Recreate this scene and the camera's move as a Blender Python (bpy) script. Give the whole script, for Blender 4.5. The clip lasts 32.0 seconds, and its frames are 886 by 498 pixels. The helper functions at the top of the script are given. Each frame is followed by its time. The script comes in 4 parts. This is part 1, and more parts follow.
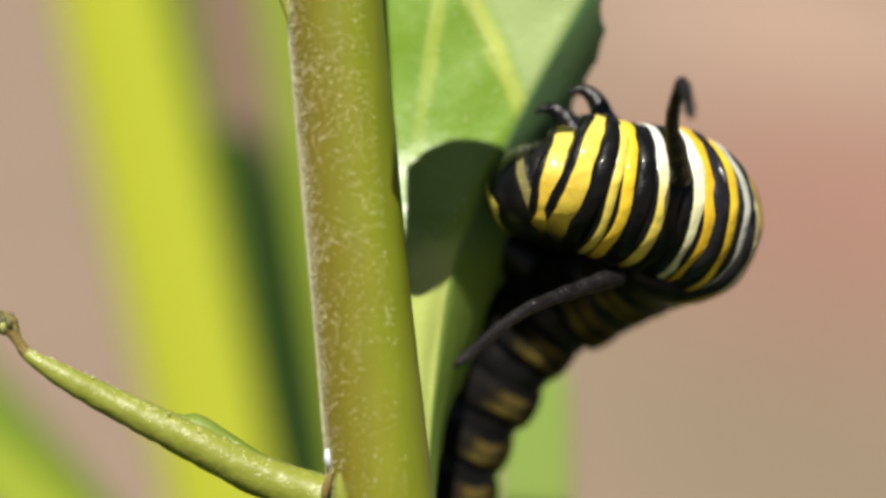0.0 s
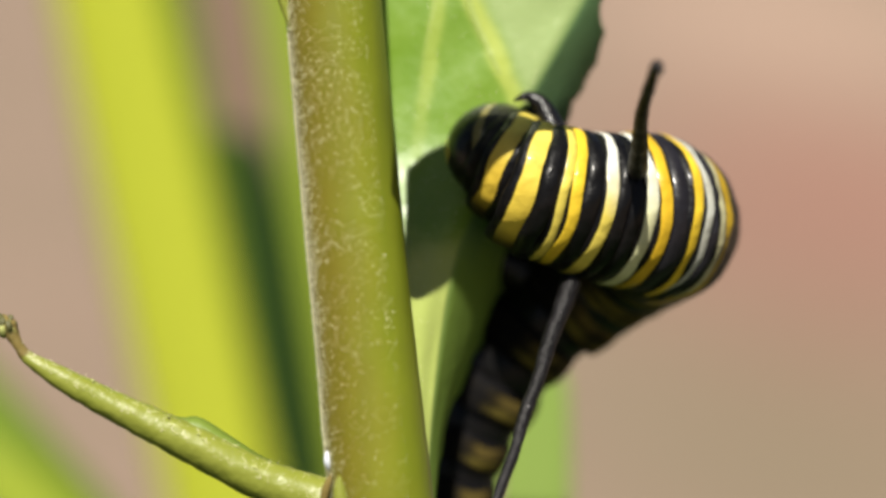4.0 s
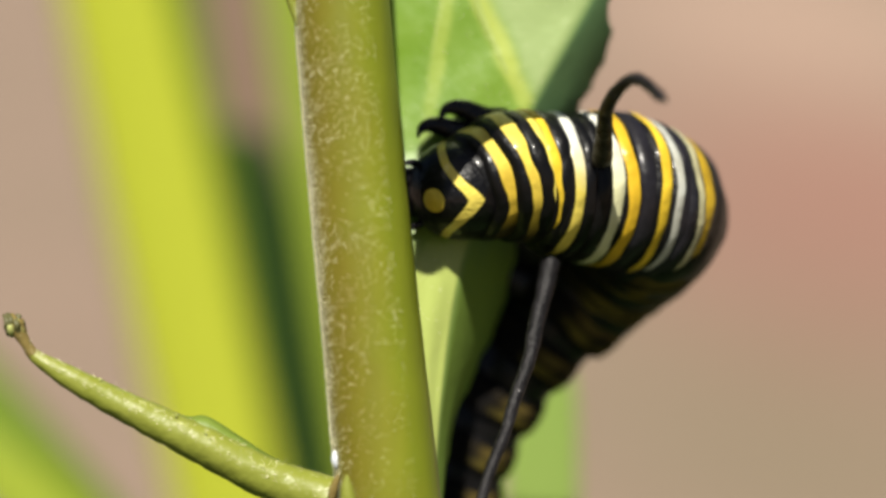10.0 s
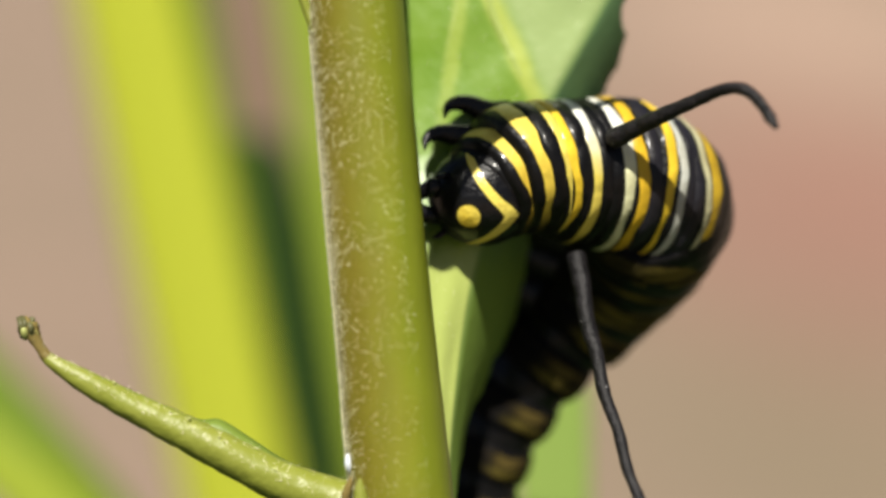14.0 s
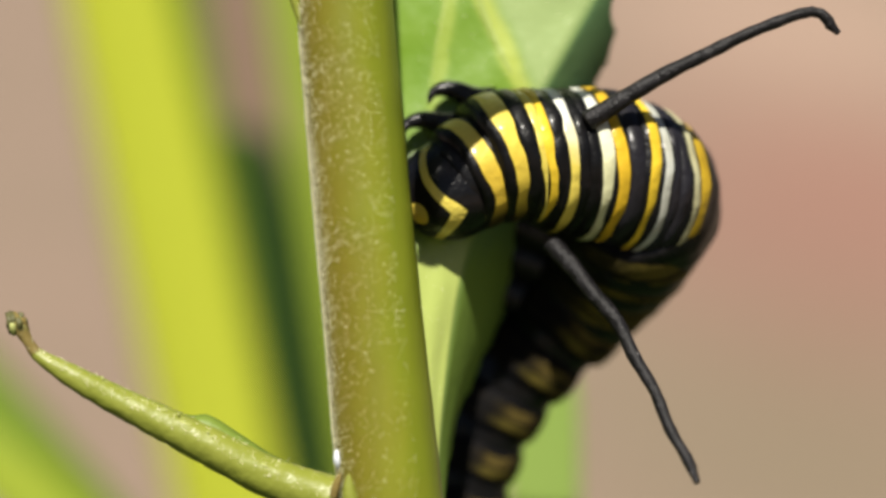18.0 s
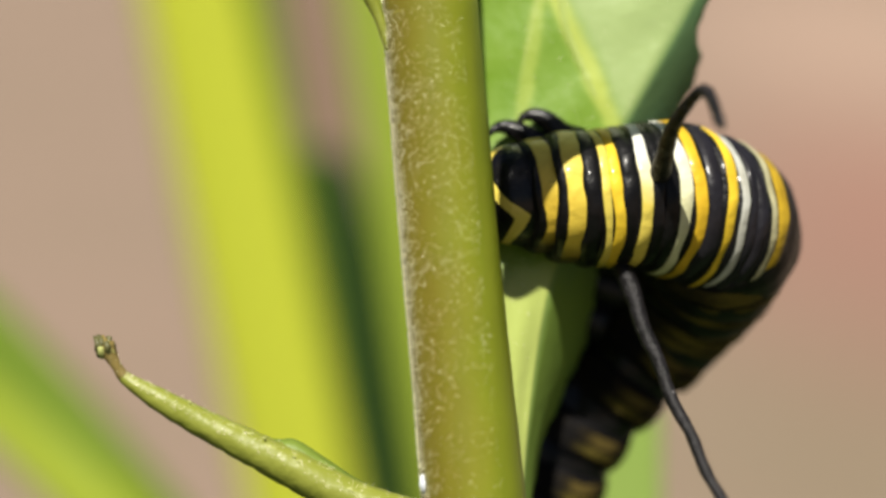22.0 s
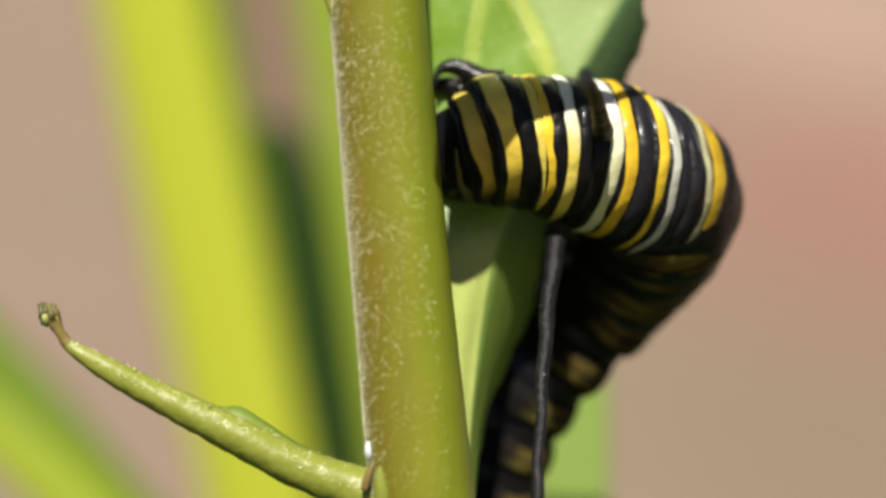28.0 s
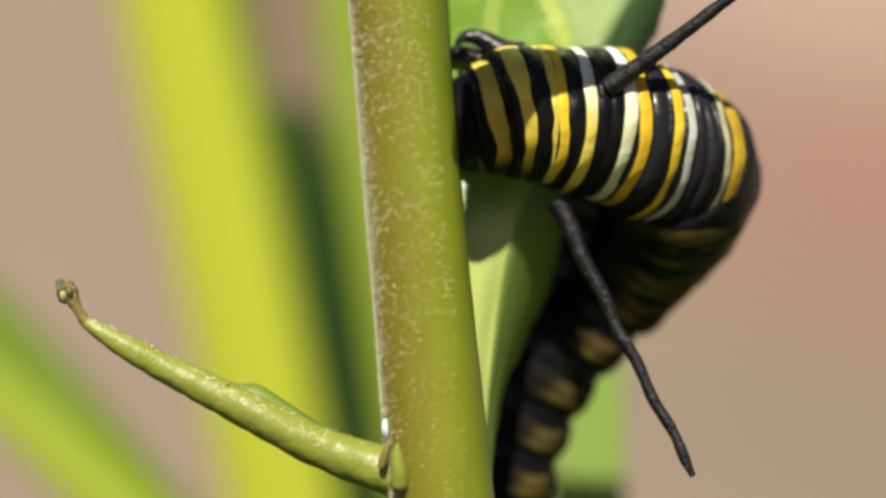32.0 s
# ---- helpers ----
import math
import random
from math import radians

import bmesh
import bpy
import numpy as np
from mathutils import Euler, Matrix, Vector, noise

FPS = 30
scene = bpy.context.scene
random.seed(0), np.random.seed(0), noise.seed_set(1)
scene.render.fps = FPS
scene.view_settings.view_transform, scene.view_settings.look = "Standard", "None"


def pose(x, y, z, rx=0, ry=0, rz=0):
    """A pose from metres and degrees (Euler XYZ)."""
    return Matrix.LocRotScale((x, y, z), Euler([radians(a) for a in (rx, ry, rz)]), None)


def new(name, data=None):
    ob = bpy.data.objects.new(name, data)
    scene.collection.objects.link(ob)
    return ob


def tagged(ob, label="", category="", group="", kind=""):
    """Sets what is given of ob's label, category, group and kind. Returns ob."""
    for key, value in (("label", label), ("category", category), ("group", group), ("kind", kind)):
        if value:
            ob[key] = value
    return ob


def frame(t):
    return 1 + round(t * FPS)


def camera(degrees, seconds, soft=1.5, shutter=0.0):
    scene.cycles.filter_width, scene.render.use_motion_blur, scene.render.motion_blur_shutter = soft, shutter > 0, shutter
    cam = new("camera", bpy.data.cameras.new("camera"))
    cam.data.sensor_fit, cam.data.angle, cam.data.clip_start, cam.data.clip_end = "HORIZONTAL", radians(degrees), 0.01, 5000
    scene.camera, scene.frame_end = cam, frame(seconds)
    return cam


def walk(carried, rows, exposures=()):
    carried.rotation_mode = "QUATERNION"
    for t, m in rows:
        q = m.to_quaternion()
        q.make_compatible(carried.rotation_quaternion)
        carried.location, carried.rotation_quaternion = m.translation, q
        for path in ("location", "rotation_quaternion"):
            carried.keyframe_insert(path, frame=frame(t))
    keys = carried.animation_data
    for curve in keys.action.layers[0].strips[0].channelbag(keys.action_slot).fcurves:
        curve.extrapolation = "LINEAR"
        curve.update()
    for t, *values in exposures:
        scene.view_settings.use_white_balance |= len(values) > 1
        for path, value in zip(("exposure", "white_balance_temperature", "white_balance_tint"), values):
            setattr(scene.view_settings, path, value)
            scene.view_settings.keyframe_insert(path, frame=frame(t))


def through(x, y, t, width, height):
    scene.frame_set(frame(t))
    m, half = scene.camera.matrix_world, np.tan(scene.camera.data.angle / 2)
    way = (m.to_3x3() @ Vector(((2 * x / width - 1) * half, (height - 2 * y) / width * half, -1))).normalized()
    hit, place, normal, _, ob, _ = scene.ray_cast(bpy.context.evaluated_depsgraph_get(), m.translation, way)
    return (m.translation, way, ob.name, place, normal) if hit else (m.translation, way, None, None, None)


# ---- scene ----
MM = 0.001
REACH = 110.65          # millimetres from the lens to the plane in focus
HEIGHT = 0.55           # the middle of the plant piece above the ground
TILT = -14.0            # the camera looks down by this much
BASE = pose(0, 0, HEIGHT, TILT, 0, 0)

# ------------------------------------------------------------------ camera
cam = camera(24.0, 32.0, soft=3.0)
cam.data.dof.use_dof = True
cam.data.dof.focus_distance = (REACH + 1.0) * MM
cam.data.dof.aperture_fstop = 12.5
cam.data.dof.aperture_blades = 0
# seconds, millimetres aside and up, yaw, pitch, roll
PATH = [
    (0.0, -0.00, 0.00, 0.000, 0.000, 0.000),
    (0.5, 0.02, 0.01, -0.042, 0.024, 0.010),
    (1.0, 0.04, 0.02, -0.086, 0.047, -0.028),
    (1.5, 0.01, 0.01, -0.013, 0.024, 0.018),
    (2.0, 0.06, 0.02, -0.121, 0.043, -0.012),
    (2.5, -0.01, 0.00, 0.010, 0.011, 0.141),
    (3.0, -0.05, 0.00, 0.083, 0.008, 0.113),
    (3.5, -0.02, 0.03, 0.034, 0.059, 0.017),
    (5.5, 0.03, 0.02, -0.051, 0.050, -0.051),
    (6.0, 0.02, 0.02, -0.048, 0.042, -0.054),
    (6.5, 0.06, 0.02, -0.118, 0.032, -0.191),
    (7.0, 0.05, 0.03, -0.100, 0.058, -0.052),
    (7.5, 0.01, 0.03, -0.029, 0.052, -0.082),
    (8.0, -0.00, 0.02, 0.000, 0.034, -0.154),
    (8.5, -0.02, 0.01, 0.026, 0.026, 0.024),
    (9.0, -0.06, 0.02, 0.121, 0.044, -0.029),
    (9.5, -0.04, 0.01, 0.064, 0.028, -0.036),
    (10.0, -0.08, 0.02, 0.159, 0.045, 0.006),
    (10.5, -0.08, 0.03, 0.156, 0.066, 0.049),
    (11.0, -0.06, 0.01, 0.120, 0.026, 0.007),
    (11.5, -0.10, 0.01, 0.213, 0.030, 0.090),
    (12.0, -0.17, 0.03, 0.339, 0.070, 0.101),
    (12.5, -0.18, 0.02, 0.382, 0.050, 0.163),
    (13.0, -0.24, 0.03, 0.505, 0.072, 0.189),
    (13.5, -0.25, 0.03, 0.520, 0.077, 0.221),
    (14.0, -0.22, 0.06, 0.457, 0.122, 0.102),
    (14.5, -0.30, 0.06, 0.622, 0.136, 0.127),
    (16.5, -0.31, 0.04, 0.643, 0.081, 0.420),
    (17.0, -0.33, -0.01, 0.674, -0.003, 0.339),
    (17.5, -0.17, 0.06, 0.365, 0.120, 0.163),
    (18.0, -0.11, 0.01, 0.214, 0.035, 0.160),
    (18.5, -0.11, 0.00, 0.232, 0.007, 0.168),
    (19.0, -0.39, 0.00, 0.786, 0.007, 0.249),
    (19.5, -0.40, 0.01, 0.828, 0.030, 0.250),
    (20.0, -0.45, 0.02, 0.924, 0.043, 0.218),
    (20.5, -0.44, 0.02, 0.916, 0.042, 0.163),
    (21.0, -0.76, 0.12, 1.576, 0.244, 0.253),
    (21.5, -0.90, 0.19, 1.857, 0.404, 0.249),
    (22.0, -1.03, 0.28, 2.110, 0.574, 0.325),
    (22.5, -1.32, 0.40, 2.739, 0.826, 0.641),
    (23.0, -1.07, 0.17, 2.207, 0.349, 0.348),
    (23.5, -0.80, 0.09, 1.638, 0.189, 0.410),
    (24.0, -0.58, 0.04, 1.196, 0.083, 0.377),
    (24.5, -0.49, 0.00, 1.005, 0.005, 0.363),
    (25.0, -0.46, -0.03, 0.946, -0.050, 0.279),
    (25.5, -0.39, -0.04, 0.803, -0.077, 0.129),
    (27.5, -0.41, -0.08, 0.842, -0.164, 0.246),
    (28.0, -0.44, -0.07, 0.908, -0.141, 0.266),
    (28.5, -0.49, -0.06, 1.001, -0.119, 0.209),
    (29.0, -0.55, -0.03, 1.146, -0.061, 0.270),
    (29.5, -0.66, -0.06, 1.368, -0.130, 0.433),
    (30.0, -0.70, -0.09, 1.445, -0.185, 0.546),
    (30.5, -0.65, -0.12, 1.342, -0.253, 0.215),
    (31.0, -0.64, -0.15, 1.306, -0.291, 0.398),
    (31.5, -0.70, -0.23, 1.424, -0.459, 0.393),
    (32.0, -0.63, -0.30, 1.284, -0.627, 0.415),
]


def eye_pose(x, z, yaw, pitch, roll):
    turn = Matrix.Rotation(radians(yaw), 4, "Y") @ Matrix.Rotation(radians(pitch), 4, "X") @ Matrix.Rotation(radians(roll), 4, "Z")
    return BASE @ Matrix.Translation((x * MM, -REACH * MM, z * MM)) @ Matrix.Rotation(radians(90), 4, "X") @ turn


walk(cam, [(t, eye_pose(*r)) for t, *r in PATH], exposures=[(0.0, 0.64), (32.0, 0.64)])

# ------------------------------------------------------------------ light
SUN_LOCAL = Vector((-0.06, -0.67, 0.74))
SUN_WAY = (BASE.to_3x3() @ SUN_LOCAL).normalized()
world = bpy.data.worlds.new("sky")
scene.world = world
world.use_nodes = True
wn = world.node_tree.nodes
sky = wn.new("ShaderNodeTexSky")
sky.sky_type, sky.sun_disc = "NISHITA", False
sky.sun_elevation = math.asin(SUN_WAY.z)
sky.sun_rotation = math.atan2(SUN_WAY.x, SUN_WAY.y)
wn["Background"].inputs["Strength"].default_value = 0.027
world.node_tree.links.new(sky.outputs["Color"], wn["Background"].inputs["Color"])
sun = new("sun", bpy.data.lights.new("sun", "SUN"))
sun.data.energy, sun.data.angle, sun.data.color = 5.0, radians(0.53), (1.0, 0.95, 0.84)
sun.matrix_basis = Matrix.Translation((0, 0, 3)) @ SUN_WAY.to_track_quat("Z", "Y").to_matrix().to_4x4()


# ------------------------------------------------------------------ materials
class Mat:
    """A node material with a short way to add nodes and links."""

    def __init__(self, name):
        self.m = bpy.data.materials.new(name)
        self.m.use_nodes = True
        self.t = self.m.node_tree
        self.bsdf = self.t.nodes["Principled BSDF"]
        self.out = self.t.nodes["Material Output"]

    def n(self, kind, **inputs):
        node = self.t.nodes.new("ShaderNode" + kind)
        for key, value in inputs.items():
            self.set(node.inputs[key.replace("_", " ")], value)
        return node

    def set(self, socket, value):
        if isinstance(value, bpy.types.NodeSocket):
            self.t.links.new(value, socket)
        else:
            socket.default_value = value

    def math(self, op, a, b=0.0):
        node = self.t.nodes.new("ShaderNodeMath")
        node.operation = op
        self.set(node.inputs[0], a), self.set(node.inputs[1], b)
        return node.outputs[0]

    def noise(self, scale, detail=3.0, coords=None, stretch=None, rough=0.55):
        node = self.n("TexNoise", Scale=scale, Detail=detail, Roughness=rough)
        c = coords or self.n("TexCoord").outputs["Object"]
        if stretch:
            c = self.n("Mapping", Vector=c, Scale=stretch).outputs[0]
        self.set(node.inputs["Vector"], c)
        return node.outputs["Fac"]

    def ramp(self, fac, stops, mode="LINEAR"):
        node = self.n("ValToRGB", Fac=fac)
        node.color_ramp.interpolation = mode
        e = node.color_ramp.elements
        while len(e) < len(stops):
            e.new(0.5)
        for k, (p, c) in zip(e, stops):
            k.position, k.color = p, (*c, 1.0)
        return node.outputs["Color"]

    def mix(self, fac, a, b, blend="MIX"):
        node = self.t.nodes.new("ShaderNodeMix")
        node.data_type, node.blend_type = "RGBA", blend
        self.set(node.inputs[0], fac)
        self.set(node.inputs[6], a if isinstance(a, bpy.types.NodeSocket) else (*a, 1.0))
        self.set(node.inputs[7], b if isinstance(b, bpy.types.NodeSocket) else (*b, 1.0))
        return node.outputs[2]

    def bump(self, height, strength, distance):
        node = self.n("Bump", Height=height, Strength=strength, Distance=distance)
        self.set(self.bsdf.inputs["Normal"], node.outputs[0])
        return node

    def surface(self, color=None, rough=None, spec=None, metal=None):
        for key, value in (("Base Color", color), ("Roughness", rough), ("Specular IOR Level", spec), ("Metallic", metal)):
            if value is not None:
                if key == "Base Color" and not isinstance(value, bpy.types.NodeSocket):
                    value = (*value, 1.0)
                self.set(self.bsdf.inputs[key], value)
        return self

    def thin(self, color, share):
        """Light that comes through a thin blade."""
        tr = self.n("BsdfTranslucent")
        self.set(tr.inputs["Color"], color if isinstance(color, bpy.types.NodeSocket) else (*color, 1.0))
        mx = self.n("MixShader", Fac=share)
        self.t.links.new(self.bsdf.outputs[0], mx.inputs[1])
        self.t.links.new(tr.outputs[0], mx.inputs[2])
        self.t.links.new(mx.outputs[0], self.out.inputs["Surface"])
        return self


def leaf_mat(name, dark, light, through, share=0.4, grain=900, rough=0.42, spec=0.4):
    m = Mat(name)
    big = m.noise(grain * 0.12, 2)
    fine = m.noise(grain, 4)
    col = m.ramp(big, [(0.3, dark), (0.7, light)])
    col = m.mix(m.math("MULTIPLY", fine, 0.35), col, light)
    m.surface(col, rough, spec)
    m.bump(fine, 0.25, 0.0002)
    return m.thin(m.mix(big, through, tuple(c * 0.8 for c in through)), share).m


def broad_leaf_mat():
    """Green blade, sky sheen put into its colour beyond the midrib, paler towards its foot."""
    m = Mat("milkweed_leaf")
    root = BASE.inverted() @ Vector((0.05, 0.02, -0.012))
    c = m.n("VectorMath", Vector=m.n("TexCoord").outputs["Object"])
    c.inputs[1].default_value = root
    xyz = m.n("SeparateXYZ", Vector=c.outputs[0])
    big, mid, fine = m.noise(130, 2), m.noise(420, 3), m.noise(1300, 4)
    col = m.ramp(big, [(0.3, (0.106, 0.212, 0.011)), (0.7, (0.165, 0.275, 0.023))])
    col = m.mix(m.math("MULTIPLY", fine, 0.3), col, (0.25, 0.35, 0.07))
    # millimetres to the far side of the midrib, and of the side vein
    ten = lambda v: m.math("MULTIPLY", m.math("ADD", v, 10.0), 0.05)
    jit = m.math("MULTIPLY", m.math("SUBTRACT", mid, 0.5), 0.9)
    x, z = m.math("MULTIPLY", xyz.outputs["X"], 1000), m.math("MULTIPLY", xyz.outputs["Z"], 1000)
    off = ten(m.math("ADD", m.math("SUBTRACT", m.math("ADD", x, m.math("MULTIPLY", z, 0.44)), 7.9), jit))
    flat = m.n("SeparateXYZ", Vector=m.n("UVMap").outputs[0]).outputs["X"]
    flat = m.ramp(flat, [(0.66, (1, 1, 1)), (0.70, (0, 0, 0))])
    # pale reflection of the sky put into the colour
    sky_sheen = m.math("MULTIPLY", m.ramp(off, [(0.49, (0, 0, 0)), (0.56, (1, 1, 1))]), flat)
    col = m.mix(m.math("MULTIPLY", sky_sheen, 0.75), col, (0.335, 0.42, 0.185))
    off2 = ten(m.math("ADD", m.math("ADD", m.math("SUBTRACT", x, m.math("MULTIPLY", z, 0.133)), 2.15), jit))
    top = m.ramp(m.math("MULTIPLY", z, 0.05), [(0.2, (0, 0, 0)), (0.5, (1, 1, 1))])
    for o, w, k in ((off, 0.045, 0.8), (off2, 0.03, 0.45)):
        band = m.ramp(o, [(0.5 - w, (0, 0, 0)), (0.5 - w * 0.2, (1, 1, 1)), (0.5 + w * 0.2, (1, 1, 1)), (0.5 + w, (0, 0, 0))], "EASE")
        col = m.mix(m.math("MULTIPLY", m.math("MULTIPLY", m.math("MULTIPLY", band, top), flat), k), col, (0.40, 0.46, 0.09))
    high = m.math("ADD", z, m.math("MULTIPLY", m.math("SUBTRACT", mid, 0.5), 3.0))
    low = m.ramp(ten(high), [(0.46, (1, 1, 1)), (0.60, (0, 0, 0))], "EASE")
    col = m.mix(m.math("MULTIPLY", m.math("MULTIPLY", low, flat), 0.8), col, (0.44, 0.50, 0.14))
    # folded edge: its shade and bluish sky reflection put into the colour
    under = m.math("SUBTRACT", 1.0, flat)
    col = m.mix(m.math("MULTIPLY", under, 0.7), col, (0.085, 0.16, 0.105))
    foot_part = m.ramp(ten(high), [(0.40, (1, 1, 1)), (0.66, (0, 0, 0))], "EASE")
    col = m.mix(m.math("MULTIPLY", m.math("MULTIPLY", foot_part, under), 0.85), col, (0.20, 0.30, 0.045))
    # glossy blade, matt where the edge is folded over
    gloss = m.math("ADD", m.math("MULTIPLY", fine, 0.2), 0.26)
    m.surface(col, m.math("SUBTRACT", 0.85, m.math("MULTIPLY", flat, m.math("SUBTRACT", 0.85, gloss))), m.math("ADD", m.math("MULTIPLY", flat, 0.42), 0.08))
    m.bump(m.math("ADD", mid, m.math("MULTIPLY", fine, 0.4)), 0.25, 0.0003)
    return m.thin(m.mix(big, (0.37, 0.488, 0.037), (0.30, 0.39, 0.03)), 0.06).m


def stem_mat():
    m = Mat("stem_skin")
    streak = m.noise(400, 4, stretch=(1, 1, 0.12))
    blot = m.noise(220, 3)
    fine = m.noise(2600, 4)
    col = m.ramp(streak, [(0.3, (0.130, 0.162, 0.007)), (0.7, (0.190, 0.216, 0.012))])
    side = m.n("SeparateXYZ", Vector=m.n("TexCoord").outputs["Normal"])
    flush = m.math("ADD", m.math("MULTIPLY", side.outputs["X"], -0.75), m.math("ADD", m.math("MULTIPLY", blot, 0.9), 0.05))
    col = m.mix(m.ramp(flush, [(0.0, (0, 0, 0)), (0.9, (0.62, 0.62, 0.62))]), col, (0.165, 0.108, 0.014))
    m.surface(col, 0.45, 0.35)
    m.bump(fine, 0.3, 0.0001)
    m.bsdf.inputs["Subsurface Weight"].default_value = 0.1
    m.bsdf.inputs["Subsurface Radius"].default_value = (1.0, 1.2, 0.3)
    m.bsdf.inputs["Subsurface Scale"].default_value = 0.001
    return m.m


YELLOW, WHITE, BLACK = (0.72, 0.50, 0.034), (0.72, 0.73, 0.66), (0.004, 0.0037, 0.0043)
LEMON, AMBER, SHEEN_SLATE = (0.70, 0.57, 0.10), (0.64, 0.41, 0.024), (0.014, 0.013, 0.017)
# duller yellows, with the underside's shade put into the colour
SHADED_OLIVE, SHADED_TAN, SHADED_DIM = (0.11, 0.086, 0.018), (0.088, 0.064, 0.017), (0.16, 0.14, 0.05)


def stripe_mat(name, stripes, broken=0.12, black=None, low=None, ragged=0.20, sides=(0.50, 0.95), matt=0.0):
    """Stripes of (start, end, colour) across a black segment, from its head end to its tail end; low: their colour on the lower flank; sides: where the black belly begins and ends."""
    m = Mat(name)
    black = black or BLACK
    part_uv = m.n("SeparateXYZ", Vector=m.n("UVMap").outputs[0])
    wob, mid, fine = m.noise(330, 2), m.noise(800, 2), m.noise(2200, 3)
    u = m.math("ADD", part_uv.outputs["X"], m.math("MULTIPLY", m.math("SUBTRACT", wob, 0.5), ragged))
    u = m.math("ADD", u, m.math("MULTIPLY", m.math("SUBTRACT", mid, 0.5), ragged * 0.45))
    def bands(tone):
        soft = [(0.0, black)]
        for p, q, c in stripes:
            c = c if tone is None else tone
            soft += [(p - 0.02, black), (p + 0.02, c), (q - 0.02, c), (q + 0.02, black)]
        return m.ramp(u, soft + [(1.0, black)])
    col = bands(None)
    v = m.math("ADD", part_uv.outputs["Y"], m.math("MULTIPLY", m.math("SUBTRACT", wob, 0.5), 0.12))
    if low:
        col = m.mix(m.ramp(v, [(0.17, (0, 0, 0)), (0.27, (1, 1, 1))]), col, bands(low))
    # tone drifts along each stripe
    col = m.mix(m.math("MULTIPLY", m.ramp(mid, [(0.35, (0, 0, 0)), (0.75, (1, 1, 1))]), 0.28), col, (0.30, 0.22, 0.04), "MULTIPLY")
    belly = m.ramp(v, [(sides[0] - 0.05, (0, 0, 0)), (sides[0] + 0.05, (1, 1, 1)), (sides[1] - 0.04, (1, 1, 1)), (sides[1] + 0.04, (0, 0, 0))])
    col = m.mix(m.math("MULTIPLY", belly, 0.93), col, BLACK)
    col = m.mix(m.math("MULTIPLY", m.ramp(m.noise(520, 3), [(0.42, (0, 0, 0)), (0.60, (1, 1, 1))]), broken), col, black)
    m.surface(col, m.math("ADD", m.math("MULTIPLY", fine, 0.25), 0.30 + matt), 0.17 - 0.25 * matt)
    m.bump(m.math("ADD", m.math("MULTIPLY", wob, 1.2), m.math("ADD", m.math("MULTIPLY", mid, 0.7), m.math("MULTIPLY", fine, 0.4))), 0.5, 0.0003)
    m.bsdf.inputs["Coat Weight"].default_value = 0.0 if matt else 0.13
    m.bsdf.inputs["Coat Roughness"].default_value = 0.12
    return m.m


def head_mat():
    """Yellow face triangle with an inverted V band round it on glossy black."""
    m = Mat("head_capsule")
    pos = m.n("VectorMath", Vector=m.n("TexCoord").outputs["Object"])
    pos.operation = "NORMALIZE"
    dot = m.t.nodes.new("ShaderNodeVectorMath")
    dot.operation = "DOT_PRODUCT"
    m.set(dot.inputs[0], pos.outputs[0])
    dot.inputs[1].default_value = (0.985, 0.0, -0.04)
    wob = m.noise(350, 2)
    jit = m.math("MULTIPLY", m.math("SUBTRACT", wob, 0.5), 0.22)
    xyz = m.n("SeparateXYZ", Vector=pos.outputs[0])
    vee = m.math("ADD", m.math("ADD", xyz.outputs["Z"], m.math("MULTIPLY", m.math("POWER", m.math("ABSOLUTE", xyz.outputs["Y"]), 1.35), 1.05)), jit)
    vee = m.math("MULTIPLY", m.math("ADD", vee, 0.2), 0.6)
    bands = m.ramp(vee, [(0.0, BLACK), (0.46, BLACK), (0.475, LEMON), (0.59, LEMON), (0.605, BLACK)])
    front = m.ramp(xyz.outputs["X"], [(0.05, (0, 0, 0)), (0.2, (1, 1, 1))])
    # stripes on the head's side, their shade put into the dull colour
    rows = m.ramp(m.math("ADD", m.math("MULTIPLY", xyz.outputs["X"], 0.5), m.math("ADD", m.math("MULTIPLY", jit, 0.4), 0.5)),
                  [(0.0, BLACK), (0.42, BLACK), (0.44, SHADED_DIM), (0.50, SHADED_DIM), (0.52, BLACK), (0.60, BLACK), (0.62, SHADED_DIM), (0.67, SHADED_DIM), (0.69, BLACK)])
    bands = m.mix(front, rows, bands)
    d = m.math("ADD", m.math("ARCCOSINE", dot.outputs["Value"]), m.math("MULTIPLY", jit, 0.7))
    spot = m.ramp(d, [(0.0, (1, 1, 1)), (0.265, (1, 1, 1)), (0.29, (0, 0, 0))])
    col = m.mix(spot, bands, m.mix(m.ramp(wob, [(0.4, (0, 0, 0)), (0.6, (1, 1, 1))]), YELLOW, LEMON))
    m.surface(col, 0.34, 0.2)
    m.bump(m.noise(2500, 3), 0.7, 0.00014)
    m.bsdf.inputs["Coat Weight"].default_value = 0.3
    m.bsdf.inputs["Coat Roughness"].default_value = 0.1
    return m.m


def plain(name, a, b, scale, rough, bump=0.3, spec=0.4):
    m = Mat(name)
    f = m.noise(scale, 4)
    g = m.noise(scale * 0.15, 2)
    m.surface(m.mix(m.math("MULTIPLY", m.math("ADD", f, g), 0.5), a, b), rough, spec)
    m.bump(f, bump, 0.3 / scale)
    return m.m


